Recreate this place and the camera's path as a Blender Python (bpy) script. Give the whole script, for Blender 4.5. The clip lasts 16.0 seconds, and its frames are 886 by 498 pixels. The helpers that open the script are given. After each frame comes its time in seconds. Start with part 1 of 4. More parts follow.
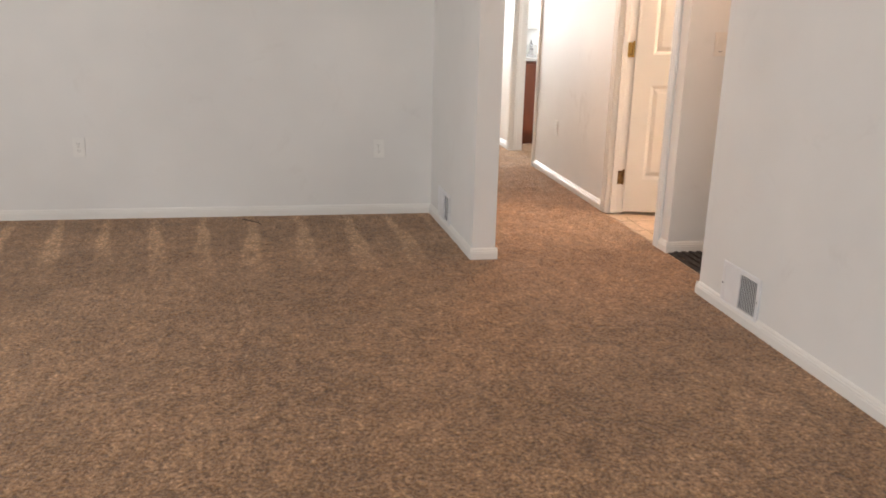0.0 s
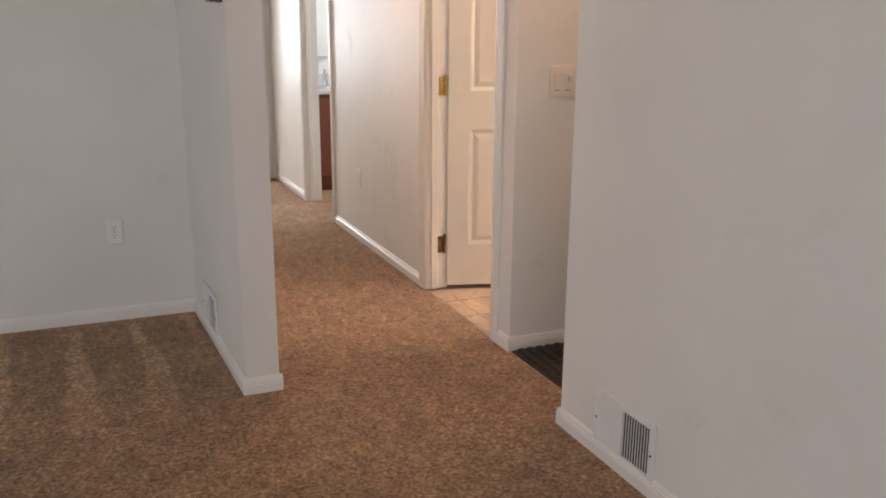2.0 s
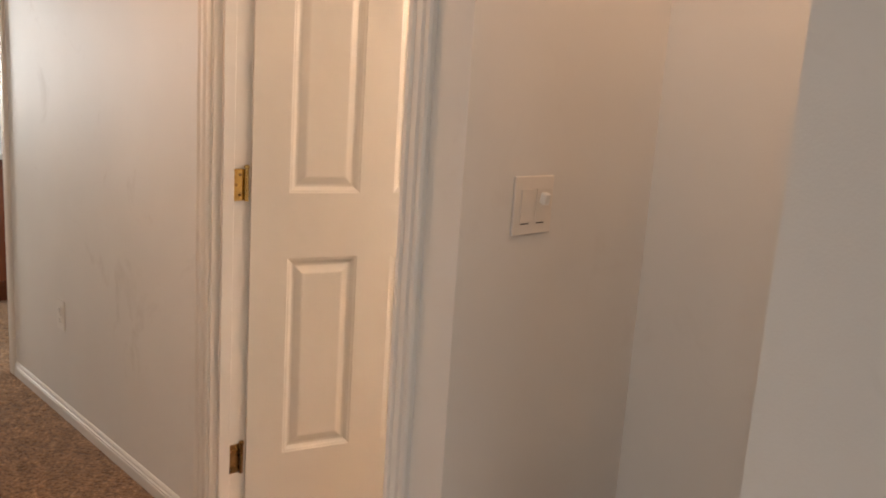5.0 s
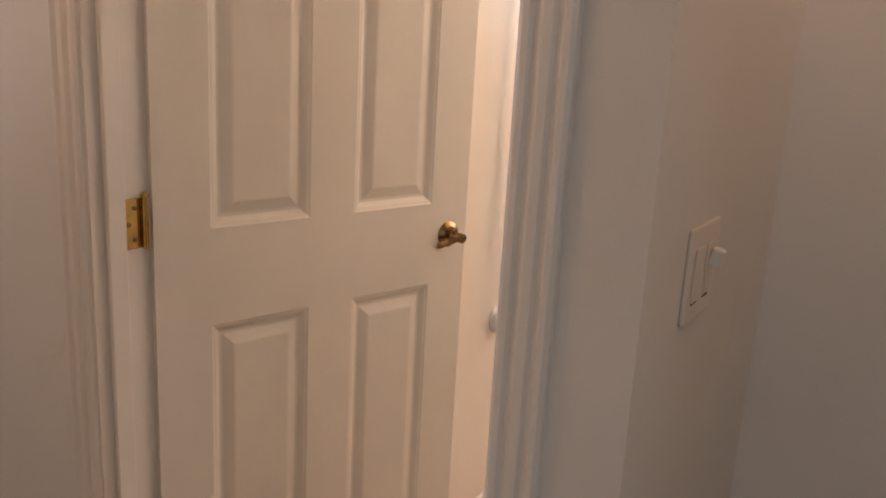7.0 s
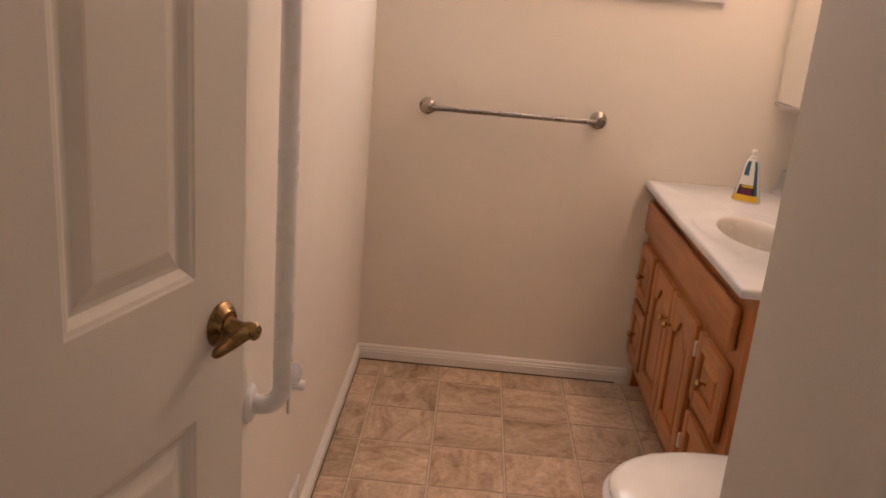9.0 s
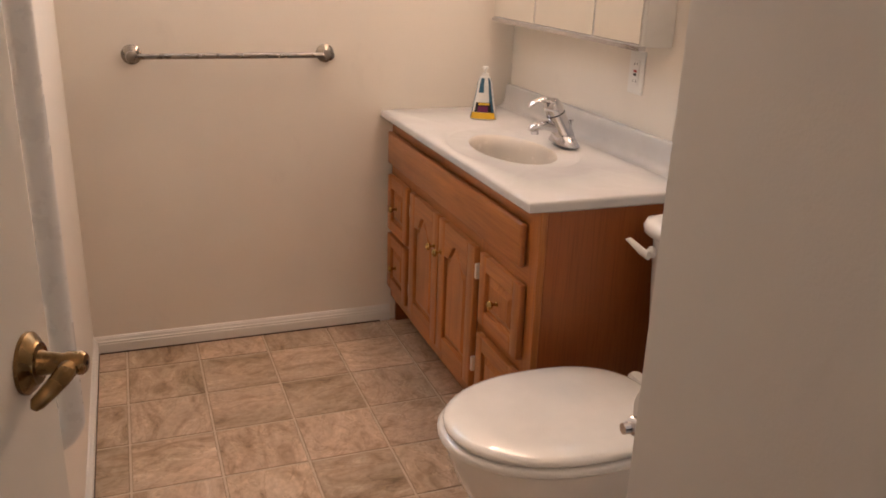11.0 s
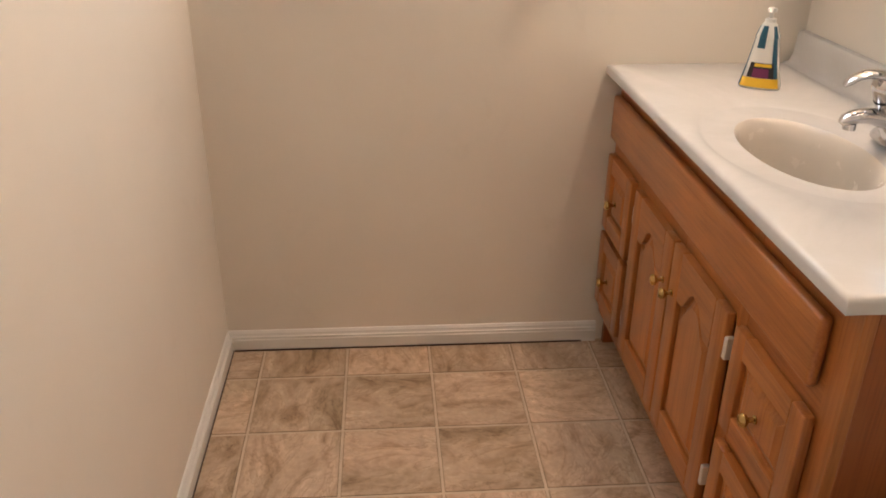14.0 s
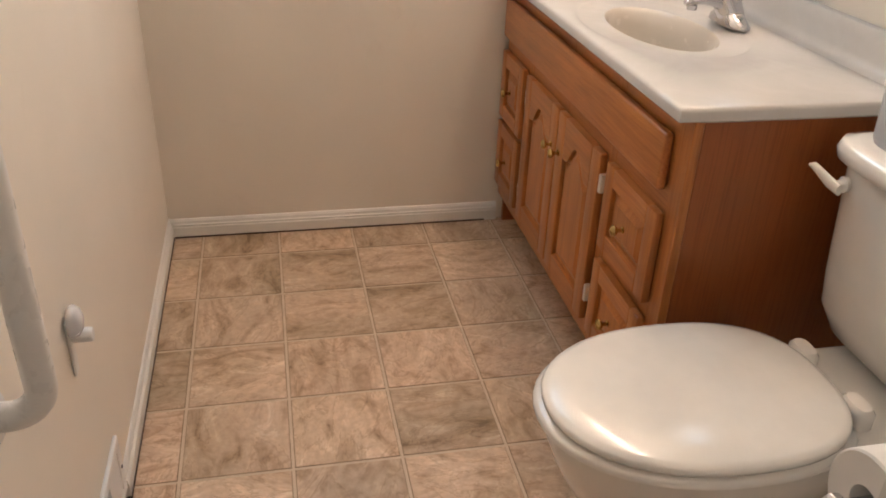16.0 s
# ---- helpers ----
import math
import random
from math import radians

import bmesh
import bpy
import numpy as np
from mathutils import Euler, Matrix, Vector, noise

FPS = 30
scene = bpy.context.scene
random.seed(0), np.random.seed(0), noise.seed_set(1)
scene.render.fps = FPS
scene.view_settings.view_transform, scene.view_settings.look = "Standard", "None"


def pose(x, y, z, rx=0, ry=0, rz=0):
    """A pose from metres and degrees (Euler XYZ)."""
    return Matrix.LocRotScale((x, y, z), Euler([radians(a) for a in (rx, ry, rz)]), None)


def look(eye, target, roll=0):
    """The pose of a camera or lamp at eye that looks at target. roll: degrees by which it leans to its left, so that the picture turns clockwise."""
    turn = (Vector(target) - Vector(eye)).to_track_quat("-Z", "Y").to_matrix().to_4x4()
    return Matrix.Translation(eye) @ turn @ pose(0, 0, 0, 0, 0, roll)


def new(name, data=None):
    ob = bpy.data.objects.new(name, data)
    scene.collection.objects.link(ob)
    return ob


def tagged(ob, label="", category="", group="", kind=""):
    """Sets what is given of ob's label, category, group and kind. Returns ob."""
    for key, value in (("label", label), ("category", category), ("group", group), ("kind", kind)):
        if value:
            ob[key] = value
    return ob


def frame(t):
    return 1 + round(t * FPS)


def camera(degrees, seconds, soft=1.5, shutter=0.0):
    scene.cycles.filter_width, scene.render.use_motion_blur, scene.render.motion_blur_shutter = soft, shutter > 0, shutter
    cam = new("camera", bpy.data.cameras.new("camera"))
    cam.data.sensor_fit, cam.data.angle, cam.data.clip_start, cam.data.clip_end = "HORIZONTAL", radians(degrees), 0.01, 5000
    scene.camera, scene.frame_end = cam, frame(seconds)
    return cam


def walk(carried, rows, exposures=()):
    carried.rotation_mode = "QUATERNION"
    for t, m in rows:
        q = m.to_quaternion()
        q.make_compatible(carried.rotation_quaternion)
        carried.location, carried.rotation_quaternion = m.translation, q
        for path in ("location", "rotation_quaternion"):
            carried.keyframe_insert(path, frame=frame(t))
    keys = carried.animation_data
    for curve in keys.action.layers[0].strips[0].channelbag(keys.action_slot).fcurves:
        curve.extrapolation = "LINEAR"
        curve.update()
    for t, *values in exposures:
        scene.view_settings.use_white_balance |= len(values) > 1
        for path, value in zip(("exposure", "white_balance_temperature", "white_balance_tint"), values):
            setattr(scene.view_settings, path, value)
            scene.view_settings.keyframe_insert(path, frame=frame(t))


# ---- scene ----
# camera and walk
cam = camera(56.2, 16.0, soft=1.8)
PATH = [
    (0, (0.877, 0.911, 1.244), (1.226, 2.802, 0.692), 1.4),
    (0.5, (0.962, 1.212, 1.264), (1.385, 3.089, 0.719), 1.2),
    (1, (1.036, 1.498, 1.277), (1.528, 3.37, 0.773), 0.6),
    (1.5, (1.171, 1.794, 1.278), (1.847, 3.613, 0.791), 0.7),
    (2, (1.331, 2.091, 1.294), (2.092, 3.87, 0.789), 0.4),
    (2.5, (1.444, 2.427, 1.3), (2.268, 4.189, 0.835), 0.2),
    (3, (1.552, 2.731, 1.292), (2.356, 4.501, 0.823), 0.2),
    (3.5, (1.647, 3.03, 1.319), (2.437, 4.806, 0.846), 0.4),
    (4, (1.676, 3.337, 1.349), (2.589, 5.067, 0.933), 0.9),
    (4.5, (1.734, 3.652, 1.323), (2.872, 5.253, 0.948), 2.6),
    (5, (1.779, 3.914, 1.335), (3.156, 5.313, 0.953), 3.8),
    (5.2, (1.797, 4.033, 1.338), (3.263, 5.339, 0.955), 3.2),
    (7.3, (2.15, 4.833, 1.372), (3.804, 5.847, 0.886), 2.8),
    (7.5, (2.221, 4.912, 1.368), (3.883, 5.913, 0.884), 2.3),
    (8, (2.402, 5.123, 1.365), (4.118, 6.012, 0.85), 1.0),
    (8.5, (2.542, 5.311, 1.361), (4.397, 5.801, 0.796), 3.5),
    (9, (2.681, 5.414, 1.363), (4.593, 5.462, 0.781), 4.9),
    (9.5, (2.753, 5.561, 1.359), (4.614, 5.095, 0.792), 4.3),
    (9.7, (2.773, 5.634, 1.354), (4.594, 5.035, 0.782), 3.2),
    (11.8, (3.05, 5.5, 1.306), (4.797, 4.869, 0.564), 0.6),
    (12, (3.13, 5.457, 1.315), (4.9, 4.924, 0.55), -0.1),
    (12.5, (3.373, 5.419, 1.316), (5.171, 5.081, 0.508), -0.9),
    (13, (3.557, 5.375, 1.301), (5.367, 5.243, 0.462), -1.4),
    (13.5, (3.632, 5.34, 1.29), (5.437, 5.257, 0.433), -1.0),
    (14, (3.624, 5.338, 1.285), (5.414, 5.204, 0.401), 0.6),
    (14.5, (3.585, 5.362, 1.285), (5.351, 5.161, 0.367), 1.4),
    (15, (3.514, 5.405, 1.276), (5.254, 5.106, 0.337), 2.9),
    (15.5, (3.439, 5.423, 1.267), (5.149, 5.041, 0.303), 3.1),
    (16, (3.253, 5.449, 1.251), (4.956, 5.069, 0.274), 2.4),
]
walk(cam, [(t, look(eye, target, roll)) for t, eye, target, roll in PATH],
     exposures=[(0, 1.34, 6650, 13), (1, 1.12, 6550, 13), (2, 0.82, 6500, 14), (3.5, 0.68, 6850, 15), (5, 0.55, 7050, 14), (7.5, -0.25, 6700, 16), (8, -0.28, 6700, 17), (8.5, -0.95, 6900, 20), (9, -1.00, 6900, 22),
                (9.7, -0.95, 6850, 21), (12, -0.67, 6250, 11), (14, -0.64, 6250, 8), (16, -0.60, 6000, 6)])

# ---- world and large lights ----
world = bpy.data.worlds.new("world")
scene.world = world
world.use_nodes = True
wn = world.node_tree
sky = wn.nodes.new("ShaderNodeTexSky")
sky.sky_type, sky.sun_disc = "NISHITA", False
sky.sun_elevation, sky.sun_rotation = radians(38), radians(-20)
wn.links.new(sky.outputs[0], wn.nodes["Background"].inputs[0])
wn.nodes["Background"].inputs[1].default_value = 0.1

sun = new("sun", bpy.data.lights.new("sun", "SUN"))
sun.data.energy, sun.data.angle, sun.data.color = 3.0, radians(0.5), (1.0, 0.94, 0.86)
sun.matrix_world = look((0, 0, 0), (0.45, -0.9, -0.78))


def area(name, eye, target, w, h, watts, color):
    """A rectangular lamp that stands in a window's opening or in a lamp's glass."""
    data = bpy.data.lights.new(name, "AREA")
    data.shape, data.size, data.size_y, data.energy, data.color = "RECTANGLE", w, h, watts, color
    ob = new(name, data)
    ob.matrix_world = look(eye, target)
    return ob


DAY = (0.92, 0.97, 1.0)
ROOM = (0.94, 0.975, 1.0)
WARM = (1.0, 0.71, 0.515)
area("window_light", (-2.58, 2.6, 1.45), (0, 2.6, 1.2), 2.4, 1.3, 28, ROOM)
area("window_light", (0.2, -1.62, 1.45), (0.2, 0, 1.2), 2.6, 1.3, 22, ROOM)
area("window_light", (5.58, 5.2, 1.80), (4.5, 5.4, 1.2), 0.74, 0.60, 12, (0.86, 0.93, 1.0))
area("window_light", (2.3, 12.4, 1.5), (2.3, 9, 0.9), 2.0, 1.4, 120, DAY)
area("window_light", (4.55, 8.3, 1.6), (3.0, 8.3, 1.2), 0.8, 0.7, 16, DAY)
for k in range(4):
    bulb_light = new("vanity_lamp_light", bpy.data.lights.new("vanity_lamp_light", "POINT"))
    bulb_light.data.energy, bulb_light.data.color, bulb_light.data.shadow_soft_size = 10.0, WARM, 0.05
    bulb_light.location = (4.84 + 0.2 * k, 4.53, 2.075)
area("hall_lamp_light", (2.36, 5.85, 2.355), (2.36, 5.85, 0), 0.24, 0.24, 4.8, (1.0, 0.58, 0.34))
area("niche_lamp_light", (3.13, 4.60, 2.355), (3.13, 4.60, 0), 0.2, 0.2, 2.8, (1.0, 0.62, 0.40))

# ---- plan ----
XH, XHB = 2.876, 2.988        # wall between hall and bathroom
YJ0, YJ1 = 5.152, 5.921       # bathroom doorway
YSW, YSB = 4.988, 5.072       # wall with the light switch
XN, XB = 3.520, 3.585         # back of the niche, side of the toilet alcove
XF = 5.622                    # bathroom's far wall
YB, YL = 4.300, 5.784         # wall behind the vanity, long wall opposite
XR, YR = 2.728, 4.324         # living room's side wall and its end
XS0, XS1, YS = 1.780, 1.902, 4.967   # wall between living room and hall
XSW = 1.732                   # the same wall's living-room face at the far end
YW = 6.015                    # living room's far wall
YF0, YF1, YE = 7.645, 8.425, 9.560   # second bathroom's doorway, end of the hall
TOP = 2.44

# ---- materials ----
def mat(name, color=(0.8, 0.8, 0.8), rough=0.6, metal=0.0, spec=0.5):
    m = bpy.data.materials.new(name)
    m.use_nodes = True
    b = m.node_tree.nodes["Principled BSDF"]
    b.inputs["Base Color"].default_value = (*color, 1)
    b.inputs["Roughness"].default_value = rough
    b.inputs["Metallic"].default_value = metal
    b.inputs["Specular IOR Level"].default_value = spec
    return m


def node(m, kind, **inputs):
    n = m.node_tree.nodes.new(kind)
    for key, value in inputs.items():
        n.inputs[key.replace("_", " ")].default_value = value
    return n


def link(m, a, b):
    m.node_tree.links.new(a, b)


def bsdf(m):
    return m.node_tree.nodes["Principled BSDF"]


def coords(m, scale=(1, 1, 1), space="Object"):
    t, v = node(m, "ShaderNodeTexCoord"), node(m, "ShaderNodeMapping", Scale=scale)
    link(m, t.outputs[space], v.inputs["Vector"])
    return v.outputs["Vector"]


def fbm(m, scale, detail=4.0, rough=0.55, vec=None, distortion=0.0):
    n = node(m, "ShaderNodeTexNoise", Scale=scale, Detail=detail, Roughness=rough, Distortion=distortion)
    link(m, vec or coords(m), n.inputs["Vector"])
    return n.outputs["Fac"]


def ramp(m, fac, stops):
    r = node(m, "ShaderNodeValToRGB")
    while len(r.color_ramp.elements) < len(stops):
        r.color_ramp.elements.new(0.5)
    for e, (p, c) in zip(r.color_ramp.elements, stops):
        e.position, e.color = p, (*c, 1)
    link(m, fac, r.inputs["Fac"])
    return r.outputs["Color"]


def mixed(m, fac, a, b, mode="MIX"):
    n = m.node_tree.nodes.new("ShaderNodeMix")
    n.data_type, n.blend_type = "RGBA", mode
    for value, slot in ((fac, 0), (a, 6), (b, 7)):
        if isinstance(value, (int, float)):
            n.inputs[slot].default_value = value
        elif isinstance(value, tuple):
            n.inputs[slot].default_value = (*value, 1)
        else:
            link(m, value, n.inputs[slot])
    return n.outputs[2]


def bump(m, height, strength=0.3, distance=0.002, chain=None):
    n = node(m, "ShaderNodeBump", Strength=strength, Distance=distance)
    link(m, height, n.inputs["Height"])
    if chain:
        link(m, chain, n.inputs["Normal"])
    link(m, n.outputs["Normal"], bsdf(m).inputs["Normal"])
    return n.outputs["Normal"]


def math_node(m, op, a, b=0.0):
    n = m.node_tree.nodes.new("ShaderNodeMath")
    n.operation = op
    for i, v in enumerate((a, b)):
        if isinstance(v, (int, float)):
            n.inputs[i].default_value = v
        else:
            link(m, v, n.inputs[i])
    return n.outputs[0]


def paint(name, color, rough, peel=0.25, smudge=0.5):
    """Rolled wall paint: orange-peel relief, faint roller clouds and a few smudges."""
    m = mat(name, color, rough)
    cloud = fbm(m, 1.3, 3)
    dark = tuple(c * 0.93 for c in color)
    light = tuple(min(1, c * 1.03) for c in color)
    c1 = ramp(m, cloud, [(0.3, dark), (0.7, light)])
    smear = ramp(m, fbm(m, 3.7, 6, 0.65, distortion=0.8), [(0.60, (1, 1, 1)), (0.80, (1 - 0.16 * smudge, 1 - 0.18 * smudge, 1 - 0.20 * smudge))])
    link(m, mixed(m, 1.0, c1, smear, "MULTIPLY"), bsdf(m).inputs["Base Color"])
    n = bump(m, fbm(m, 240, 2), peel, 0.0012)
    bump(m, fbm(m, 6, 3), 0.12, 0.01, n)
    return m


WALL = paint("wall_paint", (0.74, 0.73, 0.70), 0.62)
HALL_WALL = paint("hall_wall_paint", (0.75, 0.735, 0.70), 0.50, 0.3, 1.3)
BATH_WALL = paint("bath_wall_paint", (0.79, 0.735, 0.65), 0.42, 0.3)
CEIL = paint("ceiling_paint", (0.82, 0.81, 0.79), 0.8)
TRIM = paint("trim_paint", (0.77, 0.75, 0.705), 0.34, 0.08, 0.6)
DOOR = paint("door_paint", (0.80, 0.77, 0.70), 0.36, 0.10, 0.3)


def carpet():
    m = mat("carpet", rough=0.95, spec=0.1)
    pile = fbm(m, 75, 5, 0.72, distortion=0.5)
    tuft = fbm(m, 30, 4, 0.65, coords(m, (1, 0.8, 1)), 0.9)
    nap = fbm(m, 1.7, 3, 0.6)
    clump = fbm(m, 11, 4, 0.6, coords(m, (1.25, 0.8, 1)), 0.7)
    base = ramp(m, pile, [(0.33, (0.130, 0.064, 0.027)), (0.50, (0.39, 0.222, 0.112)), (0.67, (0.75, 0.49, 0.29))])
    shade = ramp(m, tuft, [(0.32, (0.62, 0.60, 0.58)), (0.62, (1.12, 1.12, 1.12))])
    c = mixed(m, 1.0, base, shade, "MULTIPLY")
    drift = ramp(m, nap, [(0.33, (0.82, 0.79, 0.74)), (0.66, (1.10, 1.08, 1.05))])
    c = mixed(m, 1.0, c, drift, "MULTIPLY")
    c = mixed(m, 1.0, c, ramp(m, clump, [(0.34, (0.78, 0.76, 0.72)), (0.60, (1.10, 1.10, 1.10))]), "MULTIPLY")
    # vacuum strokes that end at the living room's far wall
    xyz = node(m, "ShaderNodeSeparateXYZ")
    link(m, coords(m), xyz.inputs[0])
    wobble = math_node(m, "MULTIPLY", math_node(m, "SUBTRACT", fbm(m, 1.1, 1), 0.5), 0.20)
    lean = math_node(m, "MULTIPLY", math_node(m, "SUBTRACT", xyz.outputs["Y"], YW), 0.10)
    wave = math_node(m, "SINE", math_node(m, "MULTIPLY", math_node(m, "ADD", math_node(m, "ADD", xyz.outputs["X"], lean), wobble), 23.5))
    # each wedge is a point at the wall and widens away from it
    reach = node(m, "ShaderNodeMapRange")
    for k, v in enumerate((YW, YW - 0.85, 0.97, 0.35)):
        reach.inputs[1 + k].default_value = v
    link(m, xyz.outputs["Y"], reach.inputs[0])
    edge = math_node(m, "MULTIPLY", math_node(m, "SUBTRACT", math_node(m, "ADD", wave, math_node(m, "MULTIPLY", fbm(m, 26, 3), 0.25)), reach.outputs[0]), 3.2)
    stroke = ramp(m, edge, [(0.0, (0, 0, 0)), (1.0, (1, 1, 1))])
    zone = node(m, "ShaderNodeMapRange")
    for k, v in enumerate((YW - 1.25, YW - 0.55)):
        zone.inputs[1 + k].default_value = v
    link(m, xyz.outputs["Y"], zone.inputs[0])
    west = node(m, "ShaderNodeMapRange")
    for i, v in enumerate((1.74, 1.66)):
        west.inputs[1 + i].default_value = v
    link(m, xyz.outputs["X"], west.inputs[0])
    amount = math_node(m, "MULTIPLY", math_node(m, "MULTIPLY", stroke, zone.outputs[0]), math_node(m, "MULTIPLY", west.outputs[0], 1.0))
    c = mixed(m, amount, c, mixed(m, 1.0, c, (1.55, 1.64, 1.75), "MULTIPLY"))
    link(m, c, bsdf(m).inputs["Base Color"])
    bsdf(m).inputs["Sheen Weight"].default_value = 0.25
    n = bump(m, pile, 0.9, 0.012)
    bump(m, tuft, 0.8, 0.02, n)
    return m


CARPET = carpet()


def cast(name, color, rough, coat=0.0, wear=0.06, scale=14):
    """A moulded or glazed surface with slight tonal drift and uneven gloss."""
    m = mat(name, color, rough)
    n = fbm(m, scale, 3)
    link(m, ramp(m, n, [(0.3, tuple(c * (1 - wear) for c in color)), (0.7, color)]), bsdf(m).inputs["Base Color"])
    link(m, ramp(m, fbm(m, scale * 2, 3), [(0.3, (rough * 0.8,) * 3), (0.7, (min(1, rough * 1.3),) * 3)]), bsdf(m).inputs["Roughness"])
    bsdf(m).inputs["Coat Weight"].default_value = coat
    return m


def vinyl():
    """Sheet-vinyl stone squares: soft cloudy veins, each square its own tone."""
    m = mat("vinyl_tile", rough=0.42)
    info = node(m, "ShaderNodeObjectInfo")
    shift = node(m, "ShaderNodeCombineXYZ")
    for i, k in enumerate((37.0, 71.0, 13.0)):
        link(m, math_node(m, "MULTIPLY", info.outputs["Random"], k), shift.inputs[i])
    turn = math_node(m, "GREATER_THAN", math_node(m, "FRACT", math_node(m, "MULTIPLY", info.outputs["Random"], 7.3)), 0.5)
    way = mixed(m, turn, coords(m, (1, 2.1, 1)), coords(m, (2.1, 1, 1)))
    add = m.node_tree.nodes.new("ShaderNodeVectorMath")
    link(m, way, add.inputs[0])
    link(m, shift.outputs[0], add.inputs[1])
    vein = fbm(m, 6.5, 9, 0.62, add.outputs[0], 1.5)
    cloud = fbm(m, 3.2, 4, 0.5, add.outputs[0], 0.4)
    crack = fbm(m, 4.0, 6, 0.6, add.outputs[0], 2.2)
    c = ramp(m, vein, [(0.28, (0.255, 0.170, 0.098)), (0.38, (0.43, 0.315, 0.215)), (0.50, (0.56, 0.435, 0.325)), (0.60, (0.60, 0.475, 0.365)), (0.68, (0.72, 0.61, 0.49))])
    c = mixed(m, 1.0, c, ramp(m, cloud, [(0.34, (0.84, 0.815, 0.75)), (0.54, (1.06, 1.02, 0.99))]), "MULTIPLY")
    c = mixed(m, 1.0, c, ramp(m, crack, [(0.468, (1, 1, 1)), (0.488, (0.76, 0.72, 0.66)), (0.500, (1, 1, 1)), (0.520, (1.10, 1.10, 1.08)), (0.56, (1, 1, 1))]), "MULTIPLY")
    tone = ramp(m, info.outputs["Random"], [(0.0, (0.80, 0.78, 0.73)), (0.35, (0.92, 0.90, 0.88)), (0.7, (1.00, 0.96, 0.94)), (1.0, (1.04, 1.02, 0.98))])
    c = mixed(m, 1.0, c, tone, "MULTIPLY")
    fleck = ramp(m, fbm(m, 60, 3), [(0.35, (0.86, 0.85, 0.84)), (0.6, (1, 1, 1))])
    link(m, mixed(m, 1.0, c, fleck, "MULTIPLY"), bsdf(m).inputs["Base Color"])
    link(m, ramp(m, fbm(m, 9, 4), [(0.3, (0.34, 0.34, 0.34)), (0.7, (0.52, 0.52, 0.52))]), bsdf(m).inputs["Roughness"])
    n = bump(m, vein, 0.25, 0.003)
    bump(m, fbm(m, 130, 2), 0.12, 0.001, n)
    return m


VINYL = vinyl()
JOINT_DIRT = cast("joint_dirt", (0.30, 0.205, 0.130), 0.7, 0, 0.4, 30)
GROUT = cast("vinyl_joint", (0.60, 0.475, 0.345), 0.55, 0, 0.2, 22)


def wood(name, axis, deep=(0.27, 0.082, 0.018), light=(0.56, 0.225, 0.060), rough=0.33):
    """Honey-stained oak with the grain along the given axis."""
    m = mat(name, rough=rough)
    scale = [16, 16, 16]
    scale[axis] = 1.1
    v = coords(m, tuple(scale))
    grain = fbm(m, 2.4, 6, 0.6, v, 0.6)
    c = ramp(m, grain, [(0.15, deep), (0.5, tuple((a + b) / 2 for a, b in zip(deep, light))), (0.85, light)])
    fine = [170, 170, 170]
    fine[axis] = 5
    pore = fbm(m, 1.6, 3, 0.5, coords(m, tuple(fine)))
    c = mixed(m, 1.0, c, ramp(m, pore, [(0.36, (0.84, 0.80, 0.76)), (0.52, (1, 1, 1))]), "MULTIPLY")
    c = mixed(m, 1.0, c, ramp(m, fbm(m, 3.1, 2), [(0.3, (0.86, 0.84, 0.82)), (0.7, (1.08, 1.06, 1.04))]), "MULTIPLY")
    link(m, c, bsdf(m).inputs["Base Color"])
    bump(m, pore, 0.15, 0.001)
    bsdf(m).inputs["Coat Weight"].default_value = 0.25
    return m


OAK_X, OAK_Z = wood("oak_across", 0), wood("oak_upright", 2)
OAK_SIDE = wood("oak_veneer", 2, (0.265, 0.074, 0.016), (0.335, 0.102, 0.024), 0.36)
MAHOG = wood("cabinet_far_wood", 2, (0.12, 0.03, 0.012), (0.22, 0.06, 0.022))


def marble():
    m = mat("cultured_marble", (0.62, 0.62, 0.62), 0.22)
    c = ramp(m, fbm(m, 5, 5, 0.6, distortion=1.5), [(0.3, (0.555, 0.545, 0.525)), (0.7, (0.61, 0.60, 0.585))])
    link(m, c, bsdf(m).inputs["Base Color"])
    return m


MARBLE = marble()
DARK_THREAD = cast("dark_thread", (0.035, 0.022, 0.015), 0.8)
# bowl's shade put into its colour: the slab's off-white, darker and warmer
BOWL_SHADE = cast("shaded_bowl_gelcoat", (0.60, 0.555, 0.49), 0.22)


PORCELAIN = cast("porcelain", (0.80, 0.78, 0.74), 0.10, 0.5)
SEAT = cast("toilet_seat_plastic", (0.83, 0.81, 0.77), 0.16, 0.3)
PLASTIC = cast("white_plastic", (0.78, 0.77, 0.73), 0.35)
BISQUE = cast("bisque_plastic", (0.75, 0.70, 0.63), 0.4)
REGISTER = cast("register_enamel", (0.76, 0.76, 0.76), 0.38)
BARWHITE = cast("white_coated_steel", (0.80, 0.79, 0.77), 0.28, 0.2, 0.02)
TISSUE = cast("tissue_paper", (0.84, 0.82, 0.79), 0.9)
SLOT = mat("dark_gap", (0.012, 0.011, 0.010), 0.8)
DARKFLOOR = cast("dark_rubber", (0.022, 0.014, 0.010), 0.55, 0, 0.4, 30)


def metal(name, color, rough, spots=0.25):
    m = mat(name, color, rough, 1.0)
    link(m, ramp(m, fbm(m, 40, 4), [(0.35, tuple(c * (1 - spots) for c in color)), (0.65, color)]), bsdf(m).inputs["Base Color"])
    link(m, ramp(m, fbm(m, 25, 3), [(0.3, (rough * 0.7,) * 3), (0.7, (rough * 1.5,) * 3)]), bsdf(m).inputs["Roughness"])
    return m


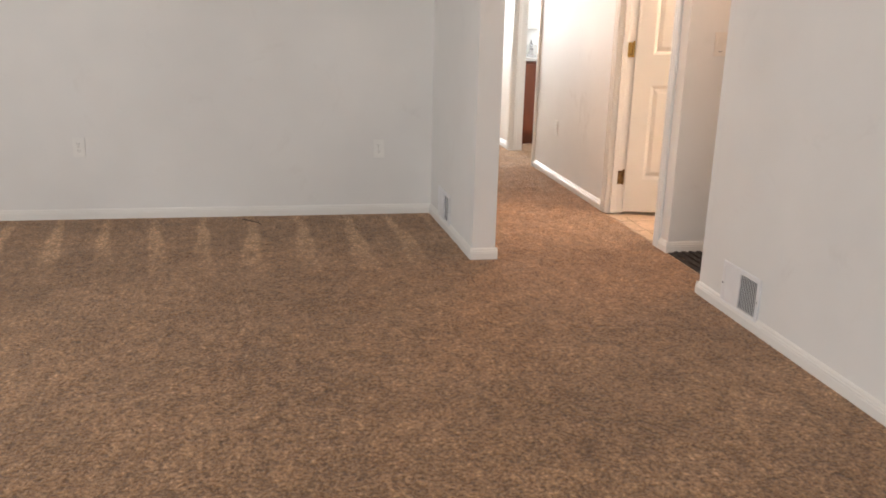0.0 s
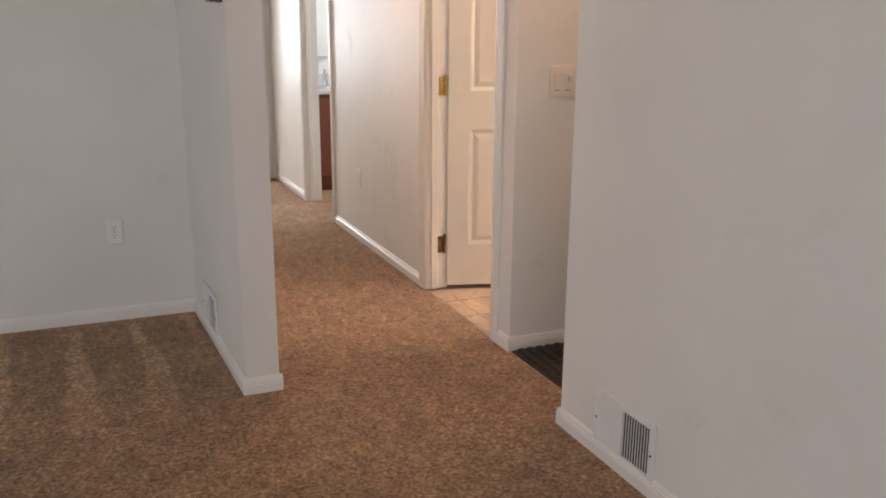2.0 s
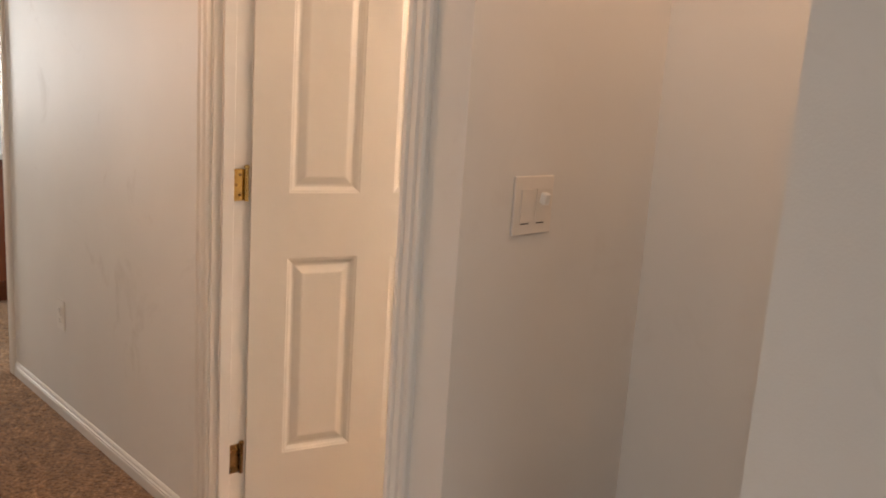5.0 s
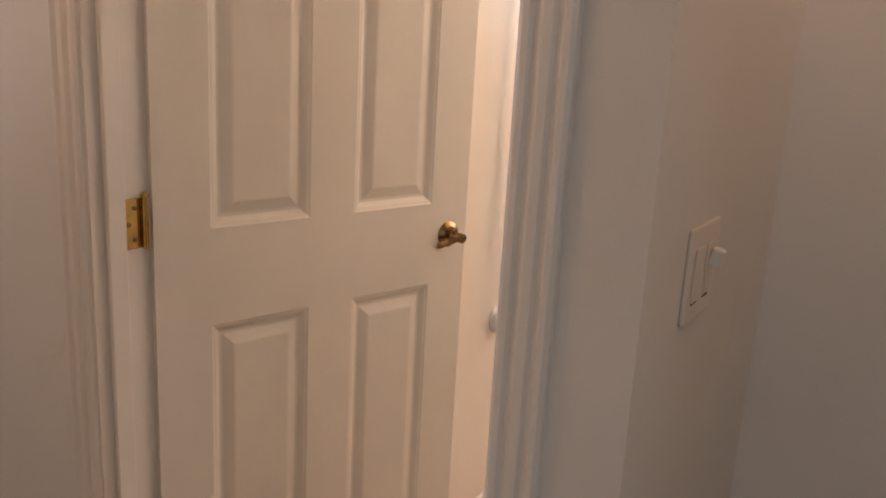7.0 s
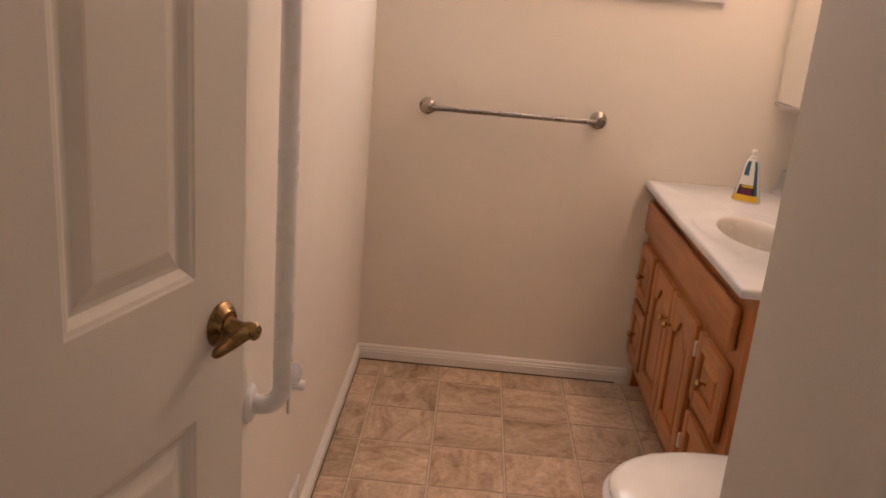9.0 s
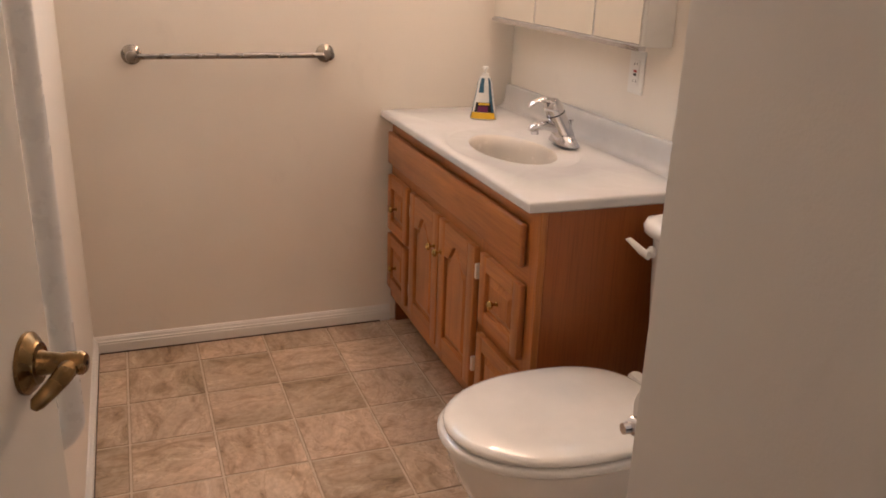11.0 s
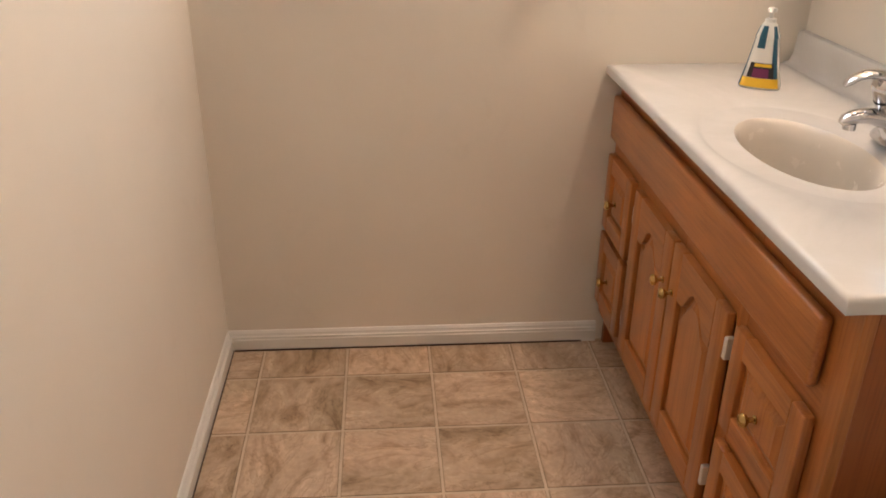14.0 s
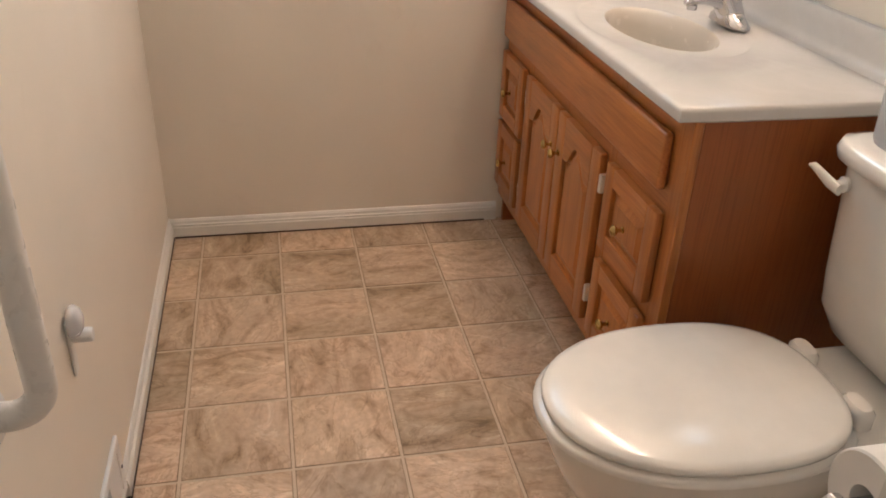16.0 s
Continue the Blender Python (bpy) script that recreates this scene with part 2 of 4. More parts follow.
BRASS = metal("polished_brass", (0.62, 0.43, 0.16), 0.16)
OLDBRASS = metal("antique_brass", (0.34, 0.22, 0.10), 0.26, 0.4)
NICKEL = metal("brushed_nickel", (0.32, 0.28, 0.24), 0.27, 0.15)
CHROME = metal("chrome", (0.62, 0.62, 0.64), 0.08, 0.06)
GLASSMAT = mat("window_glass", (0.9, 0.95, 0.95), 0.35)
bsdf(GLASSMAT).inputs["Transmission Weight"].default_value = 1.0
CLEAR = cast("clear_plastic", (0.86, 0.87, 0.90), 0.22)
bsdf(CLEAR).inputs["Transmission Weight"].default_value = 0.45
MIRROR = mat("mirror_glass", (0.88, 0.89, 0.88), 0.015, 1.0)
BULB = mat("lit_bulb_glass", (1, 1, 1), 0.4)
bsdf(BULB).inputs["Emission Color"].default_value = (1.0, 0.66, 0.38, 1)
bsdf(BULB).inputs["Emission Strength"].default_value = 2.0
TEAL = cast("teal_print", (0.02, 0.10, 0.16), 0.35)
YELLOW = cast("yellow_print", (0.80, 0.50, 0.03), 0.35)
PURPLE = cast("purple_print", (0.16, 0.02, 0.09), 0.35)
BLACKP = cast("black_print", (0.02, 0.016, 0.016), 0.35)
RED = cast("red_button", (0.35, 0.03, 0.02), 0.4)
TAUPE = cast("thermostat_taupe", (0.16, 0.125, 0.085), 0.4)


# ---- mesh helpers ----
def finish(name, bm, material, smooth=False):
    bmesh.ops.recalc_face_normals(bm, faces=bm.faces[:])
    me = bpy.data.meshes.new(name)
    bm.to_mesh(me)
    bm.free()
    me.materials.append(material)
    if smooth:
        for p in me.polygons:
            p.use_smooth = True
        me.set_sharp_from_angle(angle=radians(smooth if smooth is not True else 40))
    return me


def part(name, bm, material, parent=None, label="", smooth=False):
    ob = new(name, finish(name, bm, material, smooth))
    if parent is not None:
        ob.parent = parent
    if label:
        ob["label"] = label
    return ob


def thing(name, label, category, group="", at=None):
    ob = new(name)
    ob.empty_display_size = 0.05
    if at is not None:
        ob.matrix_world = at
    return tagged(ob, label, category, group)


def box(x0, x1, y0, y1, z0, z1, bev=0.0, seg=2):
    bm = bmesh.new()
    bmesh.ops.create_cube(bm, size=1.0)
    for v in bm.verts:
        v.co = Vector((x0 + (v.co.x + 0.5) * (x1 - x0), y0 + (v.co.y + 0.5) * (y1 - y0), z0 + (v.co.z + 0.5) * (z1 - z0)))
    if bev:
        bmesh.ops.bevel(bm, geom=bm.edges[:], offset=bev, segments=seg, affect="EDGES", profile=0.5)
    return bm


def boxes(rows):
    out = bmesh.new()
    for row in rows:
        join(out, box(*row))
    return out


def join(out, bm):
    verts = {v: out.verts.new(v.co) for v in bm.verts}
    for f in bm.faces:
        out.faces.new([verts[v] for v in f.verts])
    bm.free()
    return out


def moved(bm, m):
    bm.transform(m)
    return bm


def loft(rings, close=True, caps=True):
    """Quads between rings of equally many points."""
    bm = bmesh.new()
    rows = [[bm.verts.new(p) for p in ring] for ring in rings]
    for a, b in zip(rows, rows[1:]):
        n = len(a)
        for i in range(n if close else n - 1):
            j = (i + 1) % n
            bm.faces.new((a[i], a[j], b[j], b[i]))
    if caps:
        bm.faces.new(rows[0])
        bm.faces.new(rows[-1])
    return bm


def lathe(profile, at=Matrix(), seg=20):
    """Rings of (radius, height) about the local z axis."""
    rings = [[at @ Vector((r * math.cos(2 * math.pi * i / seg), r * math.sin(2 * math.pi * i / seg), h)) for i in range(seg)] for r, h in profile]
    return loft(rings)


def tube(points, radius, seg=12, caps=True):
    pts = [Vector(p) for p in points]
    rad = radius if isinstance(radius, (list, tuple)) else [radius] * len(pts)
    rings, side = [], None
    for i, p in enumerate(pts):
        d = (pts[min(i + 1, len(pts) - 1)] - pts[max(i - 1, 0)]).normalized()
        if side is None:
            side = d.orthogonal().normalized()
        side = (side - d * side.dot(d)).normalized()
        up = d.cross(side)
        rings.append([p + (side * math.cos(2 * math.pi * k / seg) + up * math.sin(2 * math.pi * k / seg)) * rad[i] for k in range(seg)])
    return loft(rings, caps=caps)


def arc(center, a, b, start, stop, n=8):
    """Points of a turn about center in the plane of the vectors a and b."""
    c, a, b = Vector(center), Vector(a), Vector(b)
    return [c + a * math.cos(radians(start + (stop - start) * i / n)) + b * math.sin(radians(start + (stop - start) * i / n)) for i in range(n + 1)]


def moulding(profile, p0, p1, out, up=(0, 0, 1)):
    """A strip of the profile (off the wall, up) from p0 to p1."""
    p0, p1, out, up = Vector(p0), Vector(p1), Vector(out), Vector(up)
    return loft([[p + out * u + up * v for u, v in profile] for p in (p0, p1)])


def superellipse(cx, cy, a, b, z, n=48, e=2.0, back=None, eb=None):
    pts = []
    for i in range(n):
        t = 2 * math.pi * i / n
        c, s = math.cos(t), math.sin(t)
        x = a * math.copysign(abs(c) ** (2 / e), c)
        y = b * math.copysign(abs(s) ** (2 / e), s)
        if back is not None and y < 0:
            x = a * math.copysign(abs(c) ** (2 / (eb or e)), c)
            y = back * math.copysign(abs(s) ** (2 / (eb or e)), s)
        pts.append((cx + x, cy + y, z))
    return pts


# ---- walls ----
def wall(name, rows, material=WALL, label="plain off-white painted drywall wall"):
    return tagged(part(name, boxes(rows), material), label, "wall", kind="structure")


wall("wall_living_far", [(-2.7, XSW, YW, YW + 0.12, 0, TOP)])
wall("wall_living_side", [(XR, XN, -1.8, YR, 0, TOP)])
foot = [(XS0, YS), (XS1, YS), (XS1, YE), (XSW + 0.02, YE), (XSW + 0.02, YW + 0.12), (XSW, YW + 0.12), (XSW, YW)]
tagged(part("wall_hall_west", loft([[(x, y, z) for x, y in foot] for z in (0, TOP)]), WALL), "plain off-white painted drywall wall", "wall", kind="structure")
wall("wall_living_west", [(-2.72, -2.6, -1.8, 1.4, 0, TOP), (-2.72, -2.6, 3.8, YW + 0.12, 0, TOP), (-2.72, -2.6, 1.4, 3.8, 0, 0.8), (-2.72, -2.6, 1.4, 3.8, 2.1, TOP)])
wall("wall_living_near", [(-2.72, -1.1, -1.8, -1.68, 0, TOP), (1.5, XR, -1.8, -1.68, 0, TOP), (-1.1, 1.5, -1.8, -1.68, 0, 0.8), (-1.1, 1.5, -1.8, -1.68, 2.1, TOP)])
wall("wall_switch", [(XH, XB, YSW, YSB, 0, TOP)])
wall("wall_niche_back", [(XN, XB, YR - 0.2, YSW, 0, TOP)])
for name, row in (("wall_hall_corner", (YSB, YJ0, 0, TOP)), ("wall_hall_east", (YJ1, YF0, 0, TOP)), ("wall_over_door", (YJ0, YJ1, 2.05, TOP)), ("wall_hall_north", (YF1, YE, 0, TOP)), ("wall_over_far_door", (YF0, YF1, 2.05, TOP))):
    wall(name, [(XH, XHB, *row)], HALL_WALL, "smudged off-white painted hall wall")
wall("wall_hall_end", [(XSW, 2.02, YE, YE + 0.12, 0, TOP), (2.74, 4.6, YE, YE + 0.12, 0, TOP), (2.02, 2.74, YE, YE + 0.12, 2.05, TOP)])
BW = "cream painted drywall wall of the bathroom"
wall("wall_bath_long", [(3.54, XF, YL, YL + 0.20, 0, TOP), (XHB, 3.54, 5.945, 5.984, 0, TOP)], BATH_WALL, BW)
def wall_with_window(name, x0, x1, y0, y1, w0, w1, z0, z1, material, label):
    """One wall across y with a window hole through it."""
    bm = bmesh.new()
    ys, zs = (y0, w0, w1, y1), (0, z0, z1, TOP)
    grid = {(x, j, k): bm.verts.new((x, ys[j], zs[k])) for x in (x0, x1) for j in range(4) for k in range(4)}
    for j in range(3):
        for k in range(3):
            if (j, k) != (1, 1):
                for x in (x0, x1):
                    bm.faces.new([grid[x, j + a, k + b] for a, b in ((0, 0), (1, 0), (1, 1), (0, 1))])
    for loop in ([(0, 0), (3, 0), (3, 3), (0, 3)], [(1, 1), (2, 1), (2, 2), (1, 2)]):
        for (a, b), (c, d) in zip(loop, loop[1:] + loop[:1]):
            n = max(abs(c - a), abs(d - b))
            for i in range(n):
                p = (a + (c - a) * i // n, b + (d - b) * i // n)
                q = (a + (c - a) * (i + 1) // n, b + (d - b) * (i + 1) // n)
                bm.faces.new([grid[x0, *p], grid[x0, *q], grid[x1, *q], grid[x1, *p]])
    return tagged(part(name, bm, material), label, "wall", kind="structure")


wall_with_window("wall_bath_far", XF, XF + 0.12, YB - 0.12, YL + 0.20, 4.80, 5.60, 1.474, 2.134, BATH_WALL, BW)
wall("wall_bath_vanity", [(XB, XF, YB - 0.12, YB, 0, TOP)], BATH_WALL, BW)
# rooms beyond the hall
wall("wall_far_bath", [(XHB, 4.6, 7.2, 7.32, 0, TOP), (4.6, 4.72, 7.2, 7.9, 0, TOP), (4.6, 4.72, 8.7, YE + 0.12, 0, TOP), (4.6, 4.72, 7.9, 8.7, 0, 1.2), (4.6, 4.72, 7.9, 8.7, 2.0, TOP)])
wall("wall_bedroom", [(0.6, 0.72, YE, 12.5, 0, TOP), (4.0, 4.12, YE + 0.12, 12.5, 0, TOP), (0.6, 1.2, 12.5, 12.62, 0, TOP), (3.4, 4.12, 12.5, 12.62, 0, TOP), (1.2, 3.4, 12.5, 12.62, 0, 0.7), (1.2, 3.4, 12.5, 12.62, 2.2, TOP), (0.72, XSW, YE, YE + 0.12, 0, TOP)])
ceil = part("ceiling", boxes([(-2.72, 5.8, -1.8, 12.62, TOP, TOP + 0.1)]), CEIL)
tagged(ceil, "flat white painted ceiling", "ceiling", kind="structure")

# carpet with a softly uneven pile
def carpet_mesh():
    out = bmesh.new()
    for x0, x1, y0, y1, n in ((-2.6, XR, -1.7, YR, 0.045), (-2.6, XS0 + 0.02, YR, YW, 0.045), (XS0 + 0.02, XH - 0.002, YR, YE, 0.03), (0.72, 4.0, YE, 12.5, 0.15)):
        nx, ny = max(1, round((x1 - x0) / n)), max(1, round((y1 - y0) / n))
        rows = [[out.verts.new((x0 + (x1 - x0) * i / nx, y0 + (y1 - y0) * j / ny, 0.006 * noise.noise((6 * (x0 + (x1 - x0) * i / nx), 6 * (y0 + (y1 - y0) * j / ny), 0)) * (0 < i < nx and 0 < j < ny))) for j in range(ny + 1)] for i in range(nx + 1)]
        for a, b in zip(rows, rows[1:]):
            for j in range(ny):
                out.faces.new((a[j], b[j], b[j + 1], a[j + 1]))
    return out


tagged(part("floor", carpet_mesh(), CARPET, smooth=True), "brown cut-pile carpet with vacuum strokes", "carpet", kind="structure")
tagged(part("floor_slab", boxes([(-2.8, 5.8, -1.9, 12.7, -0.2, -0.012)]), GROUT), "plain sub-floor", "floor", kind="structure")
tagged(part("ground", boxes([(-400, 400, -400, 400, -0.6, -0.5)]), GROUT), "plain bare ground outside", "ground", kind="structure")

tagged(part("floor_far_bathroom", boxes([(XH, 4.6, 7.32, 9.36, -0.011, -0.001)]), CARPET), "brown carpet of the second bathroom", "carpet", kind="structure")

# ---- baseboards and casings ----
BASE = [(0, 0), (0.012, 0), (0.012, 0.034), (0.010, 0.037), (0.010, 0.040), (0.011, 0.043), (0.008, 0.046), (0.007, 0.050), (0.007, 0.053), (0.003, 0.060), (0, 0.061)]


def baseboard(p0, p1, out):
    return tagged(part("baseboard", moulding(BASE, (*p0, 0), (*p1, 0), (*out, 0)), TRIM), "white painted wooden baseboard with a grooved top", "baseboard", kind="structure")


for p0, p1, out in (
    ((-2.6, YW), (XSW, YW), (0, -1)), ((XS0, YS), (XSW, YW - 0.012), (-1, -0.0458)), ((XS0 - 0.012, YS), (XS1 + 0.012, YS), (0, -1)), ((XS1, YS), (XS1, YE), (1, 0)),
    ((XR, -1.6), (XR, YR), (-1, 0)), ((XR - 0.012, YR), (XH, YR), (0, 1)),
    ((XH - 0.012, YSW), (XN, YSW), (0, -1)), ((XH, YSW), (XH, YJ0 - 0.069), (-1, 0)), ((XH, YJ1 + 0.069), (XH, YF0 - 0.05), (-1, 0)), ((XH, YF1 + 0.05), (XH, YE), (-1, 0)),
    ((3.56, YL), (4.268, YL), (0, -1)), ((4.532, YL), (XF - 0.012, YL), (0, -1)), ((XF, 4.75), (XF, YL), (-1, 0)), ((XB, YB), (4.46, YB), (0, 1)), ((XB, YB + 0.012), (XB, YSB), (1, 0)), ((XHB, YSB), (XB + 0.012, YSB), (0, 1)),
):
    baseboard(p0, p1, out)

# dark strips paint the shadow gap where the bathroom's baseboards meet the vinyl
GAP_SHADE = cast("baseboard_gap_shade", (0.09, 0.055, 0.035), 0.8, 0, 0.5, 30)
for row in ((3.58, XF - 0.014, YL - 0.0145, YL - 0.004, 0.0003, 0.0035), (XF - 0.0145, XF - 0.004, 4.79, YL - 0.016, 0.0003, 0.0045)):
    tagged(part("trim", boxes([row]), GAP_SHADE), "dark strip painting the shadow gap under the white baseboard", "floor joint", kind="structure")

CASE = [(0, 0), (0.010, 0), (0.014, 0.005), (0.014, 0.012), (0.009, 0.016), (0.009, 0.020), (0.015, 0.026), (0.015, 0.036), (0.010, 0.040), (0.010, 0.044), (0.016, 0.049), (0.016, 0.055), (0.011, 0.059), (0, 0.059)]


def doorway(name, label, y0, y1, width=1.0):
    """Casing on the hall side, jambs and stops of a doorway in the hall's east wall."""
    root = tagged(new(name), label, "door frame", kind="structure")
    prof = [(u, v * width) for u, v in CASE]
    part("casing", moulding(prof, (XH, y0, 0), (XH, y0, 2.12), (-1, 0, 0), (0, -1, 0)), TRIM, root)
    part("casing", moulding(prof, (XH, y1, 0), (XH, y1, 2.12), (-1, 0, 0), (0, 1, 0)), TRIM, root)
    part("casing", moulding(prof, (XH, y0, 2.045), (XH, y1, 2.045), (-1, 0, 0)), TRIM, root)
    for y, s in ((y0, 1), (y1, -1)):
        part("jamb", box(XH - 0.003, XHB + 0.003, min(y, y + s * 0.004), max(y, y + s * 0.004), 0, 2.05), TRIM, root)
        part("door_stop", box(XH + 0.022, XH + 0.058, min(y + s * 0.0045, y + s * 0.015), max(y + s * 0.0045, y + s * 0.015), 0, 2.039, 0.002, 1), TRIM, root)
    part("jamb", box(XH - 0.003, XHB + 0.003, y0, y1, 2.040, 2.046), TRIM, root)
    return root


bath_frame = doorway("door_1", "white painted fluted casing of the bathroom doorway", YJ0, YJ1, 1.15)
far_frame = doorway("door_2", "white painted casing of a second bathroom doorway", YF0, YF1, 0.8)


LEAF = 0.752
ANGLE = -15.9      # how far the bathroom door stands open


strike = part("strike_plate", box(XH + 0.030, XH + 0.056, YF1 - 0.0065, YF1 - 0.0040, 0.86, 0.92, 0.001, 1), BRASS, far_frame, "brass strike plate")
part("latch_hole", box(XH + 0.036, XH + 0.050, YF1 - 0.0072, YF1 - 0.0066, 0.876, 0.904), SLOT, strike)


def panel_door(w, h, t, breaks_z, stile, mull):
    """A moulded six-panel leaf: x along the leaf, y through it, z up."""
    pw = (w - 2 * stile - mull) / 2
    xs = [0, stile, stile + pw, stile + pw + mull, w - stile, w]
    zs = [0.0, *breaks_z, h]
    bm = bmesh.new()
    for side, y in ((1, 0.0), (-1, t)):
        for i in range(5):
            for k in range(len(zs) - 1):
                x0, x1, z0, z1 = xs[i], xs[i + 1], zs[k], zs[k + 1]
                rings = [(0, 0)]
                if i % 2 and k % 2:
                    rings = [(0, 0), (0.003, 0.0015), (0.008, 0.003), (0.018, 0.0095), (0.022, 0.0100), (0.025, 0.0098), (0.045, 0.0022), (0.049, 0.0015)]
                prev = None
                for inset, deep in rings:
                    ring = [bm.verts.new((a, y + side * deep, b)) for a, b in ((x0 + inset, z0 + inset), (x1 - inset, z0 + inset), (x1 - inset, z1 - inset), (x0 + inset, z1 - inset))]
                    if prev:
                        for j in range(4):
                            bm.faces.new((prev[j], prev[(j + 1) % 4], ring[(j + 1) % 4], ring[j]))
                    prev = ring
                bm.faces.new(prev)
    join(bm, loft([[(0, 0, 0), (w, 0, 0), (w, 0, h), (0, 0, h)], [(0, t, 0), (w, t, 0), (w, t, h), (0, t, h)]], caps=False))
    bmesh.ops.remove_doubles(bm, verts=bm.verts[:], dist=0.0001)
    return bm


def hinge(parent, z, turn=-ANGLE):
    root = part("hinge", tube([(0, -0.004, z - 0.045), (0, -0.004, z + 0.045)], 0.006, 10), OLDBRASS if z < 0.5 else BRASS, parent, "brass butt hinge", 40)
    metal_of = OLDBRASS if z < 0.5 else BRASS
    part("hinge_leaf", box(-0.004, 0.003, 0.000, 0.034, z - 0.044, z + 0.044, 0.001, 1), metal_of, root)
    part("hinge_leaf", moved(box(-0.038, -0.004, 0.002, 0.0066, z - 0.044, z + 0.044, 0.001, 1), pose(0, 0, 0, 0, 0, turn)), metal_of, root)
    part("pin_cap", lathe([(0.003, z + 0.045), (0.0075, z + 0.046), (0.0075, z + 0.052), (0.003, z + 0.055)], Matrix.Translation((0, -0.004, 0)), 10), metal_of, root)
    for dx, dz in ((-0.018, -0.028), (-0.030, 0.0), (-0.018, 0.028)):
        part("screw", lathe([(0.0045, 0), (0.004, 0.0015), (0.001, 0.0018)], pose(0, 0, 0, 0, 0, turn) @ pose(dx, 0.002, z + dz, 90), 8), OLDBRASS, root)
    return root


def lever(parent, x, z, s):
    """A lever handle on the face y = 0 (s = -1) or the far face."""
    y = 0.0 if s < 0 else 0.035
    turn = pose(x, y, z, 90 if s < 0 else -90)
    root = part("handle", lathe([(0.030, 0), (0.030, 0.004), (0.026, 0.008), (0.022, 0.010), (0.020, 0.013)], turn, 24), OLDBRASS, parent, "antique brass lever handle", 40)
    part("neck", lathe([(0.013, 0.012), (0.011, 0.022), (0.0095, 0.034), (0.0115, 0.038), (0.0115, 0.052), (0.009, 0.055), (0.003, 0.0555)], turn, 16), OLDBRASS, root, smooth=40)
    part("pin_hole", lathe([(0.0025, 0.0555), (0.002, 0.0562)], turn, 8), SLOT, root)
    yy = y + s * 0.042
    part("lever", tube([(x + 0.003, yy, z), (x - 0.010, yy, z - 0.001), (x - 0.022, yy - s * 0.004, z - 0.005), (x - 0.034, yy - s * 0.010, z - 0.011), (x - 0.045, yy - s * 0.018, z - 0.018), (x - 0.049, yy - s * 0.020, z - 0.022)], [0.007, 0.009, 0.009, 0.008, 0.007, 0.003], 12), OLDBRASS, root, smooth=50)
    return root


bath_door = thing("panel_door", "white six-panel bathroom door standing open", "door", at=pose(2.972, 5.910, 0, 0, 0, ANGLE))
ZS = (0.216, 0.812, 1.000, 1.60, 1.70, 1.90)
part("leaf", moved(panel_door(LEAF, 2.015, 0.035, ZS, 0.108, 0.108), Matrix.Translation((0.015, 0, 0.014))), DOOR, bath_door)
for z in (0.235, 1.038, 1.80):
    hinge(bath_door, z)
lever(bath_door, 0.712, 0.938, -1)

# ---- bathroom floor: joints under the squares, which follow at the end ----
bath_floor = tagged(part("floor_bathroom", boxes([(XH, XF, YB, YL, -0.011, -0.0015), (XH, XN, YR, YSW, -0.011, -0.003)]), GROUT), "beige stone-look vinyl floor in squares", "floor", kind="structure")

# ---- vanity ----
vanity = thing("vanity_cabinet", "honey oak bathroom vanity with arched doors and brass knobs", "cabinet")
VX0, VX1, VY0, VY1 = 4.468, XF - 0.007, YB + 0.004, 4.748
part("side_panel", box(VX0, VX0 + 0.016, VY0, VY1 - 0.018, 0.0, 0.770, 0.001, 1), OAK_SIDE, vanity)
part("side_panel", box(VX1 - 0.016, VX1, VY0, VY1 - 0.018, 0.0, 0.770), OAK_SIDE, vanity)
part("bottom_panel", box(VX0 + 0.017, VX1 - 0.017, VY0, VY1 - 0.02, 0.10, 0.116), OAK_X, vanity)
part("toe_kick", box(VX0 + 0.017, VX1 - 0.017, 4.665, 4.68, 0.0, 0.10), OAK_SIDE, vanity)
for x0, x1 in ((VX0, VX0 + 0.048), (4.758, 4.798), (5.062, 5.094), (5.354, 5.392), (VX1 - 0.020, VX1)):
    part("stile", box(x0, x1, VY1 - 0.018, VY1, 0.10, 0.770, 0.001, 1), OAK_Z, vanity)
for z0, z1 in ((0.10, 0.158), (0.552, 0.770)):
    part("rail", box(VX0 + 0.001, VX1 - 0.001, VY1 - 0.0175, VY1 - 0.0006, z0, z1), OAK_X, vanity)
for x0, x1 in ((VX0 + 0.049, 4.757), (5.393, VX1 - 0.021)):
    part("rail", box(x0, x1, VY1 - 0.0175, VY1 - 0.0006, 0.325, 0.386), OAK_X, vanity)
part("back_panel", box(VX0 + 0.017, VX1 - 0.017, VY0, VY0 + 0.006, 0.116, 0.75), OAK_SIDE, vanity)


def knob(parent, x, z):
    part("knob", lathe([(0.0075, 0), (0.0075, 0.002), (0.0045, 0.004), (0.0045, 0.012), (0.010, 0.016), (0.0125, 0.021), (0.010, 0.026), (0.003, 0.028)], pose(x, VY1 + 0.0195, z, -90), 16), BRASS, parent, "brass knob", 50)


